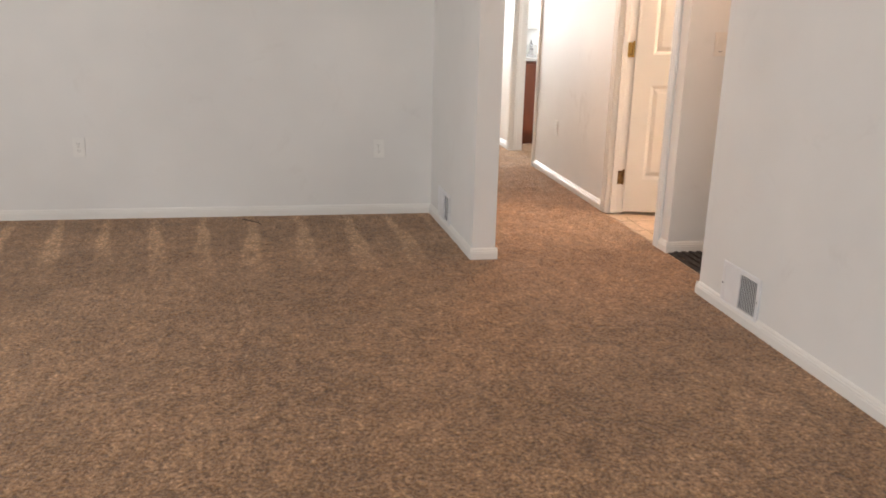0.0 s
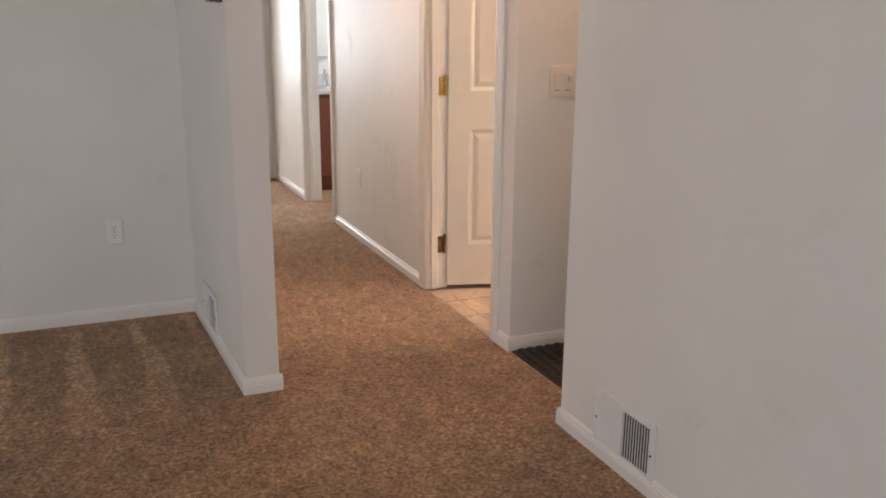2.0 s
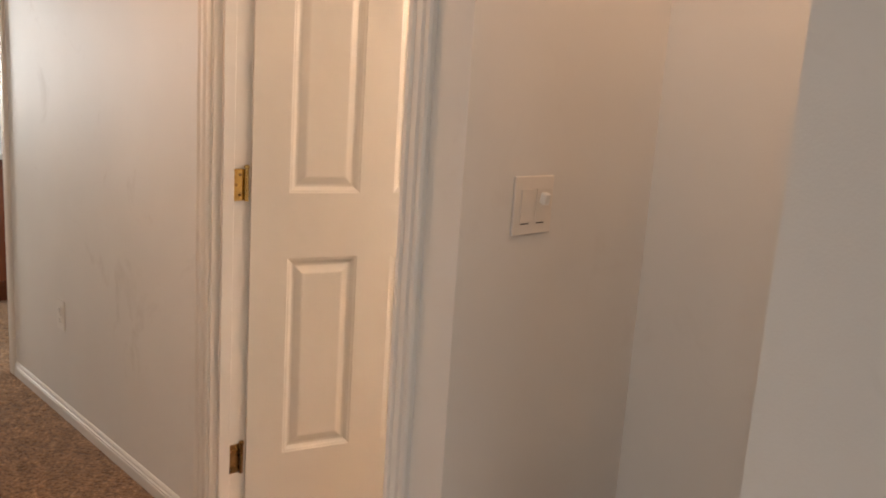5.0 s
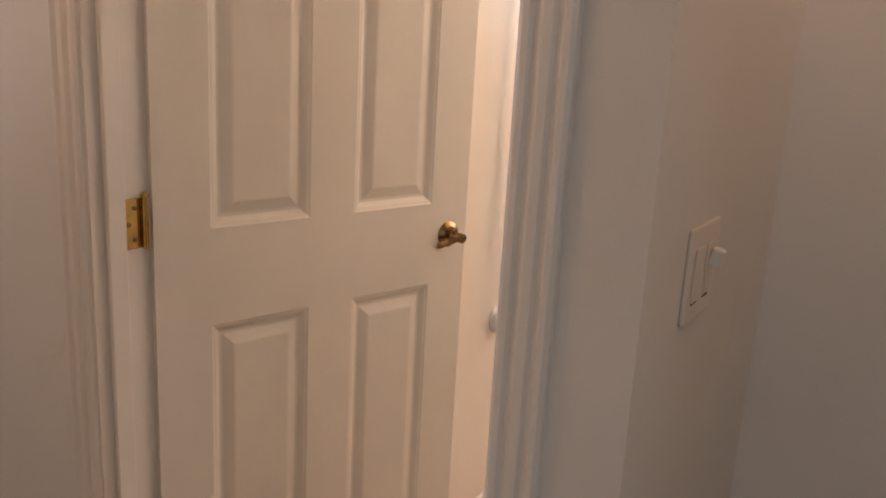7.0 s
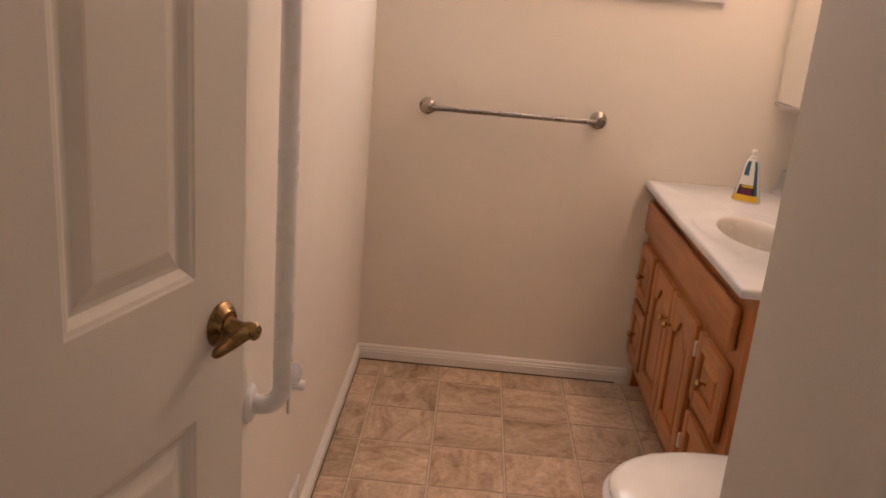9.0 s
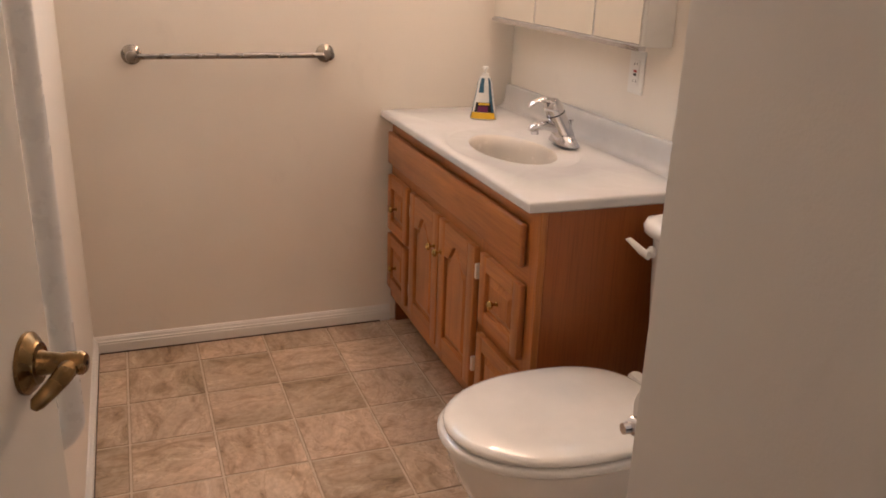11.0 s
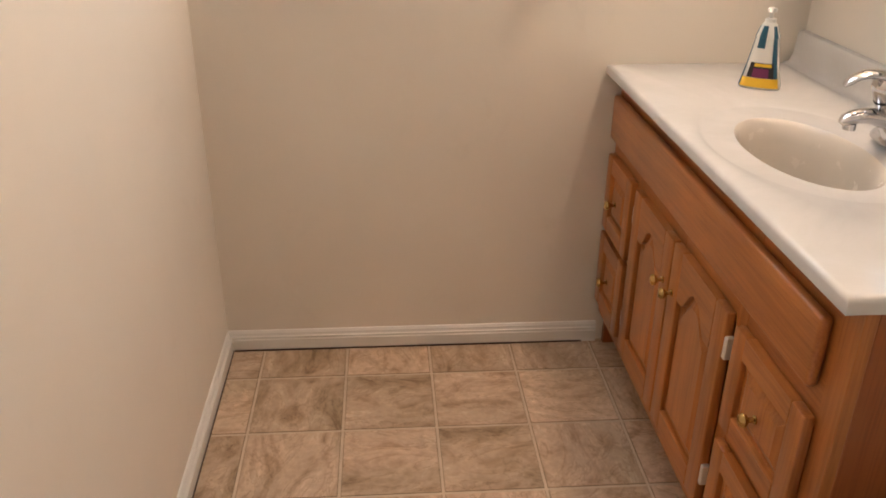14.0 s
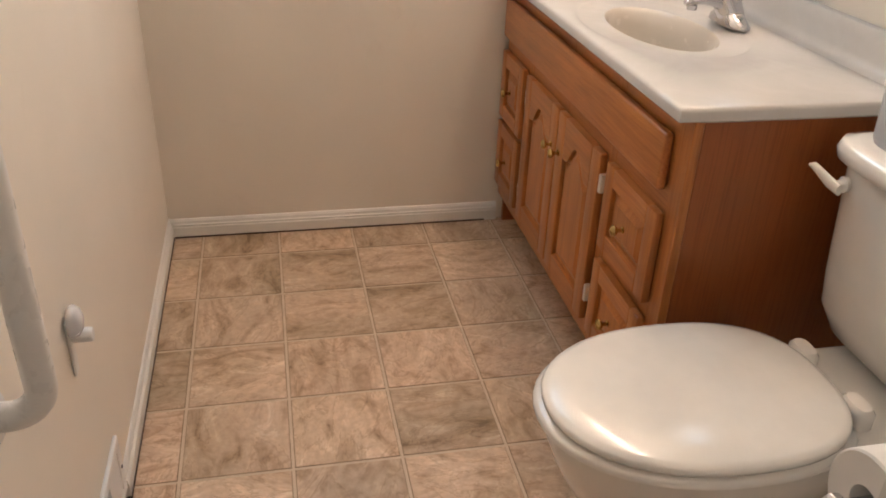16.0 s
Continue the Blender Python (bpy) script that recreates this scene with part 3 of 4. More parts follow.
def raised_front(name, x0, x1, z0, z1, arch=0.0):
    """A framed front of stiles and rails with a raised middle, arched at its top if asked."""
    y0, y1 = VY1 + 0.001, VY1 + 0.019
    fw = 0.052 if arch else 0.042
    n = 14
    xi0, xi1, zt = x0 + fw, x1 - fw, z1 - fw

    def top(u):
        if not arch:
            return zt
        s = min(1, max(0, (abs(2 * u - 1) - 0.12) / 0.62))
        return zt - arch * (s * s * (3 - 2 * s))
    us = [i / n for i in range(n + 1)]
    front = [(xi0 + (xi1 - xi0) * u, y1 - 0.0005, top(u)) for u in us] + [(xi0 + (xi1 - xi0) * u, y1 - 0.0005, z1 - 0.001) for u in reversed(us)]
    rail_rings = [front, [(x, y0, z) for x, _, z in front]]
    # raised middle: nested outlines that step out of the frame's groove
    def outline(inset, y):
        w = xi1 - xi0
        pts = [(xi0 + inset, y, z0 + fw + inset)]
        pts += [(xi1 - inset, y, z0 + fw + inset)]
        pts += [(xi1 - inset - (w - 2 * inset) * u, y, top(1 - (inset + (w - 2 * inset) * u) / w) - inset) for u in us]
        return pts
    root = part(name, loft([outline(0, y0), outline(0.0, y1 - 0.011), outline(0.007, y1 - 0.012), outline(0.026, y1 - 0.003), outline(0.030, y1 - 0.003)]), OAK_Z, vanity)
    part("stile", box(x0, x0 + fw, y0, y1, z0, z1, 0.004, 2), OAK_Z, root, smooth=30)
    part("stile", box(x1 - fw, x1, y0, y1, z0, z1, 0.004, 2), OAK_Z, root, smooth=30)
    part("rail", box(x0 + fw, x1 - fw, y0, y1 - 0.0005, z0, z0 + fw, 0.002, 1), OAK_X, root)
    part("top_rail", loft(rail_rings), OAK_X, root)
    return root


false_front = part("false_drawer_front", box(4.527, 5.606, VY1 + 0.001, VY1 + 0.020, 0.612, 0.724, 0.007, 3), OAK_X, vanity, smooth=30)
for x0, x1, z0, z1 in ((5.390, 5.604, 0.370, 0.572), (5.390, 5.604, 0.148, 0.355), (4.513, 4.761, 0.374, 0.572), (4.513, 4.761, 0.146, 0.340)):
    d = raised_front("drawer_front", x0, x1, z0, z1)
    knob(d, (x0 + x1) / 2, (z0 + z1) / 2)
for x0, x1, kx, hx in ((5.082, 5.356, 5.108, 5.360), (4.797, 5.076, 5.050, 4.793)):
    d = raised_front("cabinet_door", x0, x1, 0.148, 0.572, 0.052)
    knob(d, kx, 0.470)
    for z in (0.225, 0.505):
        part("hinge", box(hx - 0.006, hx + 0.006, VY1, VY1 + 0.016, z - 0.022, z + 0.022, 0.002, 1), BISQUE, d, "small pale hinge")

# countertop with its moulded bowl
CX, CY = 4.998, 4.580
top_root = thing("countertop", "white cultured marble vanity top with moulded oval basin", "countertop")


def counter():
    n = 72
    x0, x1, y0, y1 = 4.450, XF - 0.003, YB + 0.002, 4.789
    angles = [2 * math.pi * i / n for i in range(n)]
    for x, y in ((x0, y0), (x0, y1), (x1, y0), (x1, y1)):
        a = math.atan2(y - CY, x - CX) % (2 * math.pi)
        angles[min(range(n), key=lambda i: abs(angles[i] - a))] = a
    def edge(i, inset, z):
        t = angles[i]
        c, s = math.cos(t), math.sin(t)
        k = min((x1 - inset - CX) / c if c > 1e-6 else 9e9, (x0 + inset - CX) / c if c < -1e-6 else 9e9, (y1 - inset - CY) / s if s > 1e-6 else 9e9, (y0 + inset - CY) / s if s < -1e-6 else 9e9)
        return (CX + c * k, CY + s * k, z)
    rings = [[edge(i, 0.006, 0.770) for i in range(n)], [edge(i, 0, 0.775) for i in range(n)], [edge(i, 0, 0.790) for i in range(n)], [edge(i, 0.003, 0.796) for i in range(n)], [edge(i, 0.009, 0.798) for i in range(n)]]
    for a, b, z in ((0.268, 0.186, 0.798), (0.262, 0.181, 0.7945), (0.254, 0.174, 0.793), (0.194, 0.112, 0.789), (0.181, 0.104, 0.781), (0.170, 0.098, 0.752), (0.157, 0.092, 0.705), (0.140, 0.095, 0.660), (0.090, 0.060, 0.640), (0.022, 0.020, 0.634)):
        rings.append([(CX + a * math.cos(angles[i]), CY + 0.97 * b * math.sin(angles[i]), z) for i in range(n)])
    return loft(rings[:9], caps=False), loft(rings[8:], caps=False)


slab_mesh, basin_mesh = counter()
part("top_slab", slab_mesh, MARBLE, top_root, smooth=50)
part("basin", basin_mesh, BOWL_SHADE, top_root, "oval basin with its shade in a bone-toned colour", 50)
COVE = [(0.002, 0.7985), (0.048, 0.7985), (0.036, 0.801), (0.028, 0.807), (0.023, 0.820), (0.021, 0.850), (0.020, 0.868), (0.016, 0.875), (0.010, 0.877), (0.002, 0.877)]
part("backsplash", loft([[(x, YB + y, z) for y, z in COVE] for x in (4.452, XF - 0.003)]), MARBLE, top_root, smooth=40)
part("drain", lathe([(0.021, 0), (0.021, 0.004), (0.016, 0.006), (0.003, 0.006)], Matrix.Translation((CX, CY, 0.634)), 18), CHROME, top_root, "chrome drain ring", 40)

# faucet
FX, FY = 4.988, 4.416
faucet = thing("faucet", "chrome single-lever basin faucet", "faucet", at=pose(FX, FY, 0.799) @ Matrix.Scale(0.93, 4))


def tilted(rows, n=24):
    """Rings of (y, z, half-width, half-thickness) that lean forward with the run of their centres."""
    rings = []
    for k, (y, z, w, q) in enumerate(rows):
        a, b = rows[max(k - 1, 0)], rows[min(k + 1, len(rows) - 1)]
        d = Vector((0, b[0] - a[0], b[1] - a[1])).normalized()
        up = Vector((0, -d.z, d.y))
        rings.append([Vector((w * math.cos(2 * math.pi * i / n), y, z)) + up * (q * math.sin(2 * math.pi * i / n)) for i in range(n)])
    return loft(rings)


part("base_plate", loft([superellipse(0, 0, 0.080, 0.031, 0, 36, 2.4), superellipse(0, 0, 0.080, 0.031, 0.005, 36, 2.4), superellipse(0, 0.002, 0.072, 0.028, 0.014, 36, 2.3), superellipse(0, 0.004, 0.052, 0.027, 0.026, 36, 2.2), superellipse(0, 0.008, 0.036, 0.026, 0.036, 36, 2.1)]), CHROME, faucet, smooth=60)
part("body", tilted([(-0.006, 0.006, 0.046, 0.028), (0.004, 0.028, 0.041, 0.031), (0.016, 0.052, 0.036, 0.031), (0.028, 0.076, 0.033, 0.030), (0.038, 0.096, 0.031, 0.029)]), CHROME, faucet, smooth=60)
part("spout", tilted([(0.022, 0.046, 0.027, 0.018), (0.050, 0.056, 0.024, 0.016), (0.076, 0.061, 0.022, 0.015), (0.100, 0.059, 0.020, 0.013), (0.116, 0.053, 0.017, 0.011), (0.124, 0.046, 0.009, 0.006)]), CHROME, faucet, smooth=60)
part("aerator", lathe([(0.012, 0.0), (0.012, 0.012), (0.009, 0.013)], Matrix.Translation((0, 0.106, 0.034)), 16), CHROME, faucet, smooth=40)
part("collar_ring", tilted([(0.0375, 0.0955, 0.0318, 0.0298), (0.0392, 0.0990, 0.0318, 0.0298)]), SLOT, faucet, "dark gap ring")
part("cap", tilted([(0.0395, 0.0995, 0.0312, 0.0292), (0.046, 0.112, 0.0315, 0.0295), (0.053, 0.126, 0.029, 0.027), (0.058, 0.136, 0.022, 0.020), (0.061, 0.141, 0.010, 0.009), (0.062, 0.143, 0.003, 0.003)]), CHROME, faucet, smooth=60)
part("lever", tilted([(0.050, 0.130, 0.024, 0.013), (0.072, 0.140, 0.021, 0.010), (0.094, 0.141, 0.018, 0.008), (0.114, 0.135, 0.016, 0.006), (0.128, 0.125, 0.013, 0.005), (0.134, 0.118, 0.006, 0.002)]), CHROME, faucet, smooth=60)
part("seat_screw", lathe([(0.008, 0), (0.007, 0.006), (0.003, 0.009)], Matrix.Translation((-0.052, 0.004, 0.022)), 12), CHROME, faucet, smooth=40)
part("lift_rod", lathe([(0.0025, 0.015), (0.0025, 0.068), (0.007, 0.070), (0.008, 0.075), (0.003, 0.078)], Matrix.Translation((0, -0.020, 0)), 12), CHROME, faucet, smooth=40)

# soap pump: a striped tent of printed plastic
soap = thing("soap_dispenser", "striped soap pump bottle with yellow and purple print", "bottle", at=pose(5.390, 4.503, 0.799, 0, 0, 60) @ Matrix.Scale(0.98, 4))
NB = 36
SB = [(0.044, 0.026, 0.0), (0.045, 0.027, 0.004), (0.036, 0.024, 0.045), (0.028, 0.021, 0.090), (0.024, 0.019, 0.112), (0.026, 0.020, 0.1125), (0.017, 0.015, 0.138), (0.012, 0.012, 0.144)]


def soap_ring(a, b, z, grow=0.0, n=NB):
    return superellipse(0, 0, a + grow, b + grow, z, n, 2.6)


part("bottle", loft([soap_ring(*r) for r in SB]), PLASTIC, soap, "cream plastic body", 40)
for k in range(0, NB, 6):
    rows = [[soap_ring(*r, 0.0008)[j % NB] for j in range(k, k + 4)] for r in SB[1:7]]
    if k in (6, ):
        rows = rows[2:]
    part("stripe", loft(rows, close=False, caps=False), TEAL, soap, "dark teal stripe")
front = [soap_ring(*r, 0.0014) for r in SB[1:4]]
part("yellow_band", loft([[soap_ring(0.045 - 0.0022 * i, 0.027 - 0.0008 * i, 0.004 + 0.0105 * i, 0.0016)[j] for j in range(3, 16)] for i in range(3)], close=False, caps=False), YELLOW, soap, "yellow printed band")
part("dark_patch", loft([[soap_ring(0.0395 - 0.0025 * i, 0.0255 - 0.0008 * i, 0.0255 + 0.011 * i, 0.0014)[j] for j in range(5, 14)] for i in range(4)], close=False, caps=False), BLACKP, soap, "black printed patch")
part("purple_patch", loft([[soap_ring(0.0395 - 0.0025 * i, 0.0255 - 0.0008 * i, 0.026 + 0.010 * i, 0.0022)[j] for j in range(7, 12)] for i in range(3)], close=False, caps=False), PURPLE, soap, "purple printed patch")
part("yellow_patch", loft([[soap_ring(0.034 - 0.0022 * i, 0.0236 - 0.0008 * i, 0.050 + 0.007 * i, 0.0022)[j] for j in range(7, 13)] for i in range(2)], close=False, caps=False), YELLOW, soap, "yellow printed patch")
part("pump", lathe([(0.012, 0.144), (0.012, 0.152), (0.004, 0.153), (0.004, 0.166), (0.010, 0.167), (0.010, 0.174), (0.003, 0.176)], seg=16), PLASTIC, soap, "white pump head", 40)
part("nozzle", tube([(0, 0, 0.171), (0.0, 0.020, 0.171), (0.0, 0.028, 0.167)], 0.004, 8), PLASTIC, soap, smooth=40)

# ---- toilet ----
TX = 4.193
toilet = thing("toilet", "white porcelain toilet with closed lid", "toilet")


def bowl_ring(a, f, b, z, cy=4.806):
    return [(x, y, h) for x, y, h in superellipse(TX, cy, a, f, z, 44, 2.15, b, 2.6)]


part("bowl", loft([bowl_ring(0.105, 0.155, 0.30, 0.0), bowl_ring(0.107, 0.157, 0.30, 0.02), bowl_ring(0.095, 0.140, 0.30, 0.06), bowl_ring(0.092, 0.145, 0.29, 0.14), bowl_ring(0.120, 0.190, 0.27, 0.22), bowl_ring(0.160, 0.232, 0.26, 0.30), bowl_ring(0.174, 0.250, 0.25, 0.35), bowl_ring(0.178, 0.256, 0.25, 0.385), bowl_ring(0.170, 0.250, 0.245, 0.390)]), PORCELAIN, toilet, smooth=60)
part("deck", box(TX - 0.125, TX + 0.125, YB + 0.03, 4.60, 0.30, 0.392, 0.022, 4), PORCELAIN, toilet, smooth=60)
part("seat", loft([bowl_ring(0.180, 0.262, 0.205, 0.392), bowl_ring(0.189, 0.272, 0.212, 0.396), bowl_ring(0.189, 0.272, 0.212, 0.404), bowl_ring(0.182, 0.265, 0.206, 0.409)]), SEAT, toilet, smooth=60)
part("lid", loft([bowl_ring(0.172, 0.250, 0.212, 0.4095), bowl_ring(0.182, 0.260, 0.222, 0.414), bowl_ring(0.183, 0.261, 0.223, 0.420), bowl_ring(0.179, 0.257, 0.219, 0.4255), bowl_ring(0.168, 0.245, 0.208, 0.4290), bowl_ring(0.130, 0.19, 0.16, 0.4310), bowl_ring(0.060, 0.09, 0.08, 0.4318)]), SEAT, toilet, smooth=60)
for s in (-1, 1):
    part("lid_hinge", loft([superellipse(TX + s * 0.075, 4.575, 0.030, 0.018, z, 20, 3) for z in (0.392, 0.420)] + [superellipse(TX + s * 0.075, 4.575, 0.024, 0.013, 0.428, 20, 3)]), SEAT, toilet, smooth=50)


def tank_ring(w, y0, y1, z, e=5.0):
    return superellipse(TX, (y0 + y1) / 2, w, (y1 - y0) / 2, z, 44, e)


part("tank", loft([tank_ring(0.13, 4.34, 4.46, 0.393), tank_ring(0.165, 4.325, 4.49, 0.415), tank_ring(0.188, 4.318, 4.508, 0.46), tank_ring(0.195, 4.316, 4.512, 0.52), tank_ring(0.208, 4.314, 4.522, 0.7240)]), PORCELAIN, toilet, smooth=60)
part("tank_lid", loft([tank_ring(0.210, 4.312, 4.526, 0.7250), tank_ring(0.224, 4.308, 4.540, 0.7320), tank_ring(0.226, 4.307, 4.542, 0.7460), tank_ring(0.220, 4.310, 4.537, 0.7610), tank_ring(0.200, 4.325, 4.520, 0.7670)]), PORCELAIN, toilet, smooth=60)
handle = part("flush_lever", lathe([(0.014, 0), (0.014, 0.006), (0.010, 0.010), (0.008, 0.018)], pose(TX + 0.160, 4.519, 0.6920, -90), 16), SEAT, toilet, "cream flush lever", 40)
part("lever_arm", loft([[(x, y + 0.006 * math.cos(2 * math.pi * i / 12), z + q * math.sin(2 * math.pi * i / 12)) for i in range(12)] for x, y, z, q in ((TX + 0.148, 4.538, 0.6880, 0.010), (TX + 0.175, 4.541, 0.6920, 0.011), (TX + 0.192, 4.546, 0.7000, 0.009), (TX + 0.206, 4.552, 0.7080, 0.007), (TX + 0.211, 4.555, 0.7090, 0.003))]), SEAT, handle, smooth=60)
basket = thing("plastic_box", "clear plastic box of wipes on the toilet tank", "box")
part("body", loft([tank_ring(w, 4.335, 4.50, z, 6) for w, z in ((0.10, 0.7680), (0.108, 0.7760), (0.112, 0.8590))]), CLEAR, basket, smooth=50)
part("lid", loft([tank_ring(w, 4.332, 4.503, z, 6) for w, z in ((0.114, 0.8595), (0.116, 0.8660), (0.108, 0.8800), (0.05, 0.8840))]), PLASTIC, basket, "white lid", 50)
basket.location.x = 0.07

# ---- towel bar ----
towel = thing("towel_bar", "brushed nickel towel bar on the cream wall", "towel bar")
part("bar", tube([(XF - 0.062, 4.984, 0.990), (XF - 0.062, 5.584, 0.990)], 0.0085, 14), NICKEL, towel, smooth=50)
for y in (4.984, 5.584):
    post = part("post", lathe([(0.030, 0), (0.030, 0.005), (0.026, 0.008), (0.026, 0.012), (0.020, 0.016), (0.012, 0.022), (0.011, 0.045), (0.016, 0.050), (0.018, 0.062), (0.016, 0.073), (0.006, 0.078)], pose(XF, y, 0.990, 0, -90), 24), NICKEL, towel, smooth=40)

# ---- grab bar, latch and register on the long wall ----
grab = thing("grab_bar", "white upright grab bar fixed to the wall", "grab bar")
gx, gy, gz0, gz1 = 4.054, YL - 0.062, 0.612, 1.55
part("bar", tube([(gx, YL - 0.004, gz0)] + arc((gx, YL - 0.022, gz0 + 0.04), (0, 0.0, -0.04), (0, -0.04, 0), 0, 90, 8) + [(gx, gy, gz0 + 0.2), (gx, gy, gz1 - 0.2)] + arc((gx, YL - 0.022, gz1 - 0.04), (0, -0.04, 0), (0, 0, 0.04), 0, 90, 8) + [(gx, YL - 0.004, gz1)], 0.0175, 16), BARWHITE, grab, smooth=50)
for z in (gz0, gz1):
    part("flange", lathe([(0.038, 0), (0.038, 0.004), (0.030, 0.010), (0.020, 0.012)], pose(gx, YL, z, 90), 24), BARWHITE, grab, smooth=40)


def wall_clip(x, z):
    """A small white door holder: a plate with a stubby clear bumper."""
    root = thing("door_holder", "small white plastic door bumper on a wall plate", "door stop")
    part("plate", box(x - 0.012, x + 0.012, YL - 0.005, YL, z - 0.055, z + 0.045, 0.002, 1), PLASTIC, root)
    part("bumper", lathe([(0.012, 0.004), (0.012, 0.034), (0.010, 0.037), (0.003, 0.038)], pose(x + 0.004, YL, z + 0.014, 90), 16), REGISTER, root, "grey plastic pin", 40)
    part("cap", lathe([(0.012, 0.004), (0.024, 0.006), (0.027, 0.012), (0.023, 0.020), (0.014, 0.025), (0.003, 0.027)], pose(x + 0.004, YL, z + 0.040, 90), 20), CLEAR, root, "clear rounded bumper", 60)
    return root


wall_clip(4.398, 0.467)


def register(name, label, m, w, h, louvre_from, louvre_to, slats=10, tilt=35):
    """A steel wall register: x along the wall, y up, z off the wall."""
    root = thing(name, label, "vent", "wall registers", at=m)
    part("frame", boxes([(0, w, 0, 0.022, 0, 0.008, 0.002, 1), (0, w, h - 0.022, h, 0, 0.008, 0.002, 1), (0, 0.024, 0.022, h - 0.022, 0, 0.0078), (w - 0.024, w, 0.022, h - 0.022, 0, 0.0078)]), REGISTER, root)
    a, b = louvre_from * w, louvre_to * w
    if a > 0.03:
        part("face_plate", box(0.024, a, 0.022, h - 0.022, 0, 0.006), REGISTER, root)
    if b < w - 0.03:
        part("face_plate", box(b, w - 0.024, 0.022, h - 0.022, 0, 0.006), REGISTER, root)
    part("opening", box(a, b, 0.022, h - 0.022, 0.0005, 0.0015), SLOT, root, "dark duct opening")
    for i in range(slats):
        x = a + (b - a) * (i + 0.5) / slats
        part("slat", moved(box(-0.0012, 0.0012, 0.024, h - 0.024, -0.0025, 0.0025), pose(x, 0, 0.0045, 0, tilt, 0)), REGISTER, root)
    for x in (0.012, w - 0.012):
        part("screw", lathe([(0.004, 0), (0.0035, 0.0015), (0.001, 0.002)], Matrix.Translation((x, h / 2, 0.008)), 8), SLOT, root)
    return root


def wall_frame(origin, along, out):
    along, out = Vector(along), Vector(out)
    up = out.cross(along)
    return Matrix.Translation(origin) @ Matrix((along, up, out)).transposed().to_4x4()


register("wall_register", "white steel wall register above the baseboard", wall_frame((XR - 0.001, 4.112, 0.030), (0, -1, 0), (-1, 0, 0)), 0.30, 0.198, 0.48, 0.90)
register("wall_register", "white steel wall register on the short partition", wall_frame((1.7420, 5.765, 0.030), Vector((0.0458, -1, 0)).normalized(), Vector((-1, -0.0458, 0)).normalized()), 0.30, 0.198, 0.50, 0.90, 3, 0)
register("wall_register", "white steel register low on the bathroom wall", wall_frame((4.270, YL - 0.001, 0.028), (1, 0, 0), (0, -1, 0)), 0.26, 0.137, 0.16, 0.58)


# ---- outlets, switches, thermostat ----
def outlet(m, label):
    root = thing("outlet", label, "outlet", "wall outlets", at=m)
    part("cover", box(-0.035, 0.035, -0.057, 0.057, 0, 0.005, 0.0025, 2), PLASTIC, root)
    for s in (-1, 1):
        f = part("socket", loft([superellipse(0, s * 0.0195, 0.0165, 0.0145, z, 20, 3) for z in (0.005, 0.0075)]), PLASTIC, root)
        for dx in (-0.0065, 0.0065):
            part("slot", box(dx - 0.001, dx + 0.001, s * 0.0195 - 0.001, s * 0.0195 + 0.007, 0.0074, 0.0079), SLOT, f)
        part("ground_hole", box(-0.002, 0.002, s * 0.0195 - 0.009, s * 0.0195 - 0.005, 0.0074, 0.0079), SLOT, f)
    part("screw", lathe([(0.003, 0.005), (0.001, 0.0062)], seg=8), NICKEL, root)
    return root


OUT_LABEL = "white duplex wall outlet with cover plate"
outlet(wall_frame((-0.352, YW, 0.430), (1, 0, 0), (0, -1, 0)), OUT_LABEL)
outlet(wall_frame((1.398, YW, 0.415), (1, 0, 0), (0, -1, 0)), OUT_LABEL)
outlet(wall_frame((XH, 7.050, 0.402), (0, -1, 0), (-1, 0, 0)), "white blank wall plate in the hall")

gfci = thing("gfci_outlet", "white bathroom outlet with test buttons", "outlet", at=wall_frame((4.822, YB, 1.026), (-1, 0, 0), (0, 1, 0)))
part("cover", box(-0.036, 0.036, -0.058, 0.058, 0, 0.005, 0.0025, 2), PLASTIC, gfci)
part("face", box(-0.017, 0.017, -0.034, 0.034, 0.005, 0.008, 0.001, 1), PLASTIC, gfci)
for z0, m_ in ((-0.008, BLACKP), (0.001, RED)):
    part("button", box(-0.007, 0.007, z0, z0 + 0.006, 0.008, 0.0095), m_, gfci)
for s in (-1, 1):
    for dx in (-0.0065, 0.0065):
        part("slot", box(dx - 0.001, dx + 0.001, s * 0.023 - 0.003, s * 0.023 + 0.004, 0.0079, 0.0084), SLOT, gfci)

sw = thing("light_switch", "double light switch plate, one rocker and one toggle", "switch", at=wall_frame((3.080, YSW, 1.112), (1, 0, 0), (0, -1, 0)))
part("cover", box(-0.060, 0.060, -0.060, 0.060, 0, 0.006, 0.0025, 2), BISQUE, sw)
part("rocker", box(-0.042, -0.008, -0.034, 0.034, 0.006, 0.009, 0.001, 1), BISQUE, sw)
part("switch_frame", box(0.006, 0.040, -0.034, 0.034, 0.006, 0.008, 0.001, 1), BISQUE, sw)
part("toggle", moved(box(-0.008, 0.008, -0.004, 0.020, 0, 0.016, 0.003, 2), pose(0.023, 0.008, 0.006, 14)), PLASTIC, sw)
for dx in (-0.025, 0.023):
    part("slot_line", box(dx - 0.012, dx + 0.012, -0.038, -0.036, 0.0058, 0.0066), SLOT, sw)

thermo = thing("thermostat", "brown wall thermostat box on the partition", "thermostat", at=wall_frame((XS0 - 0.003, 5.045, 1.448), (0, -1, 0), (-1, 0, 0)))
part("case", box(-0.045, 0.045, -0.060, 0.060, 0.008, 0.042, 0.003, 2), TAUPE, thermo)
part("back_plate", box(-0.047, 0.047, -0.062, 0.062, 0, 0.007), BLACKP, thermo)

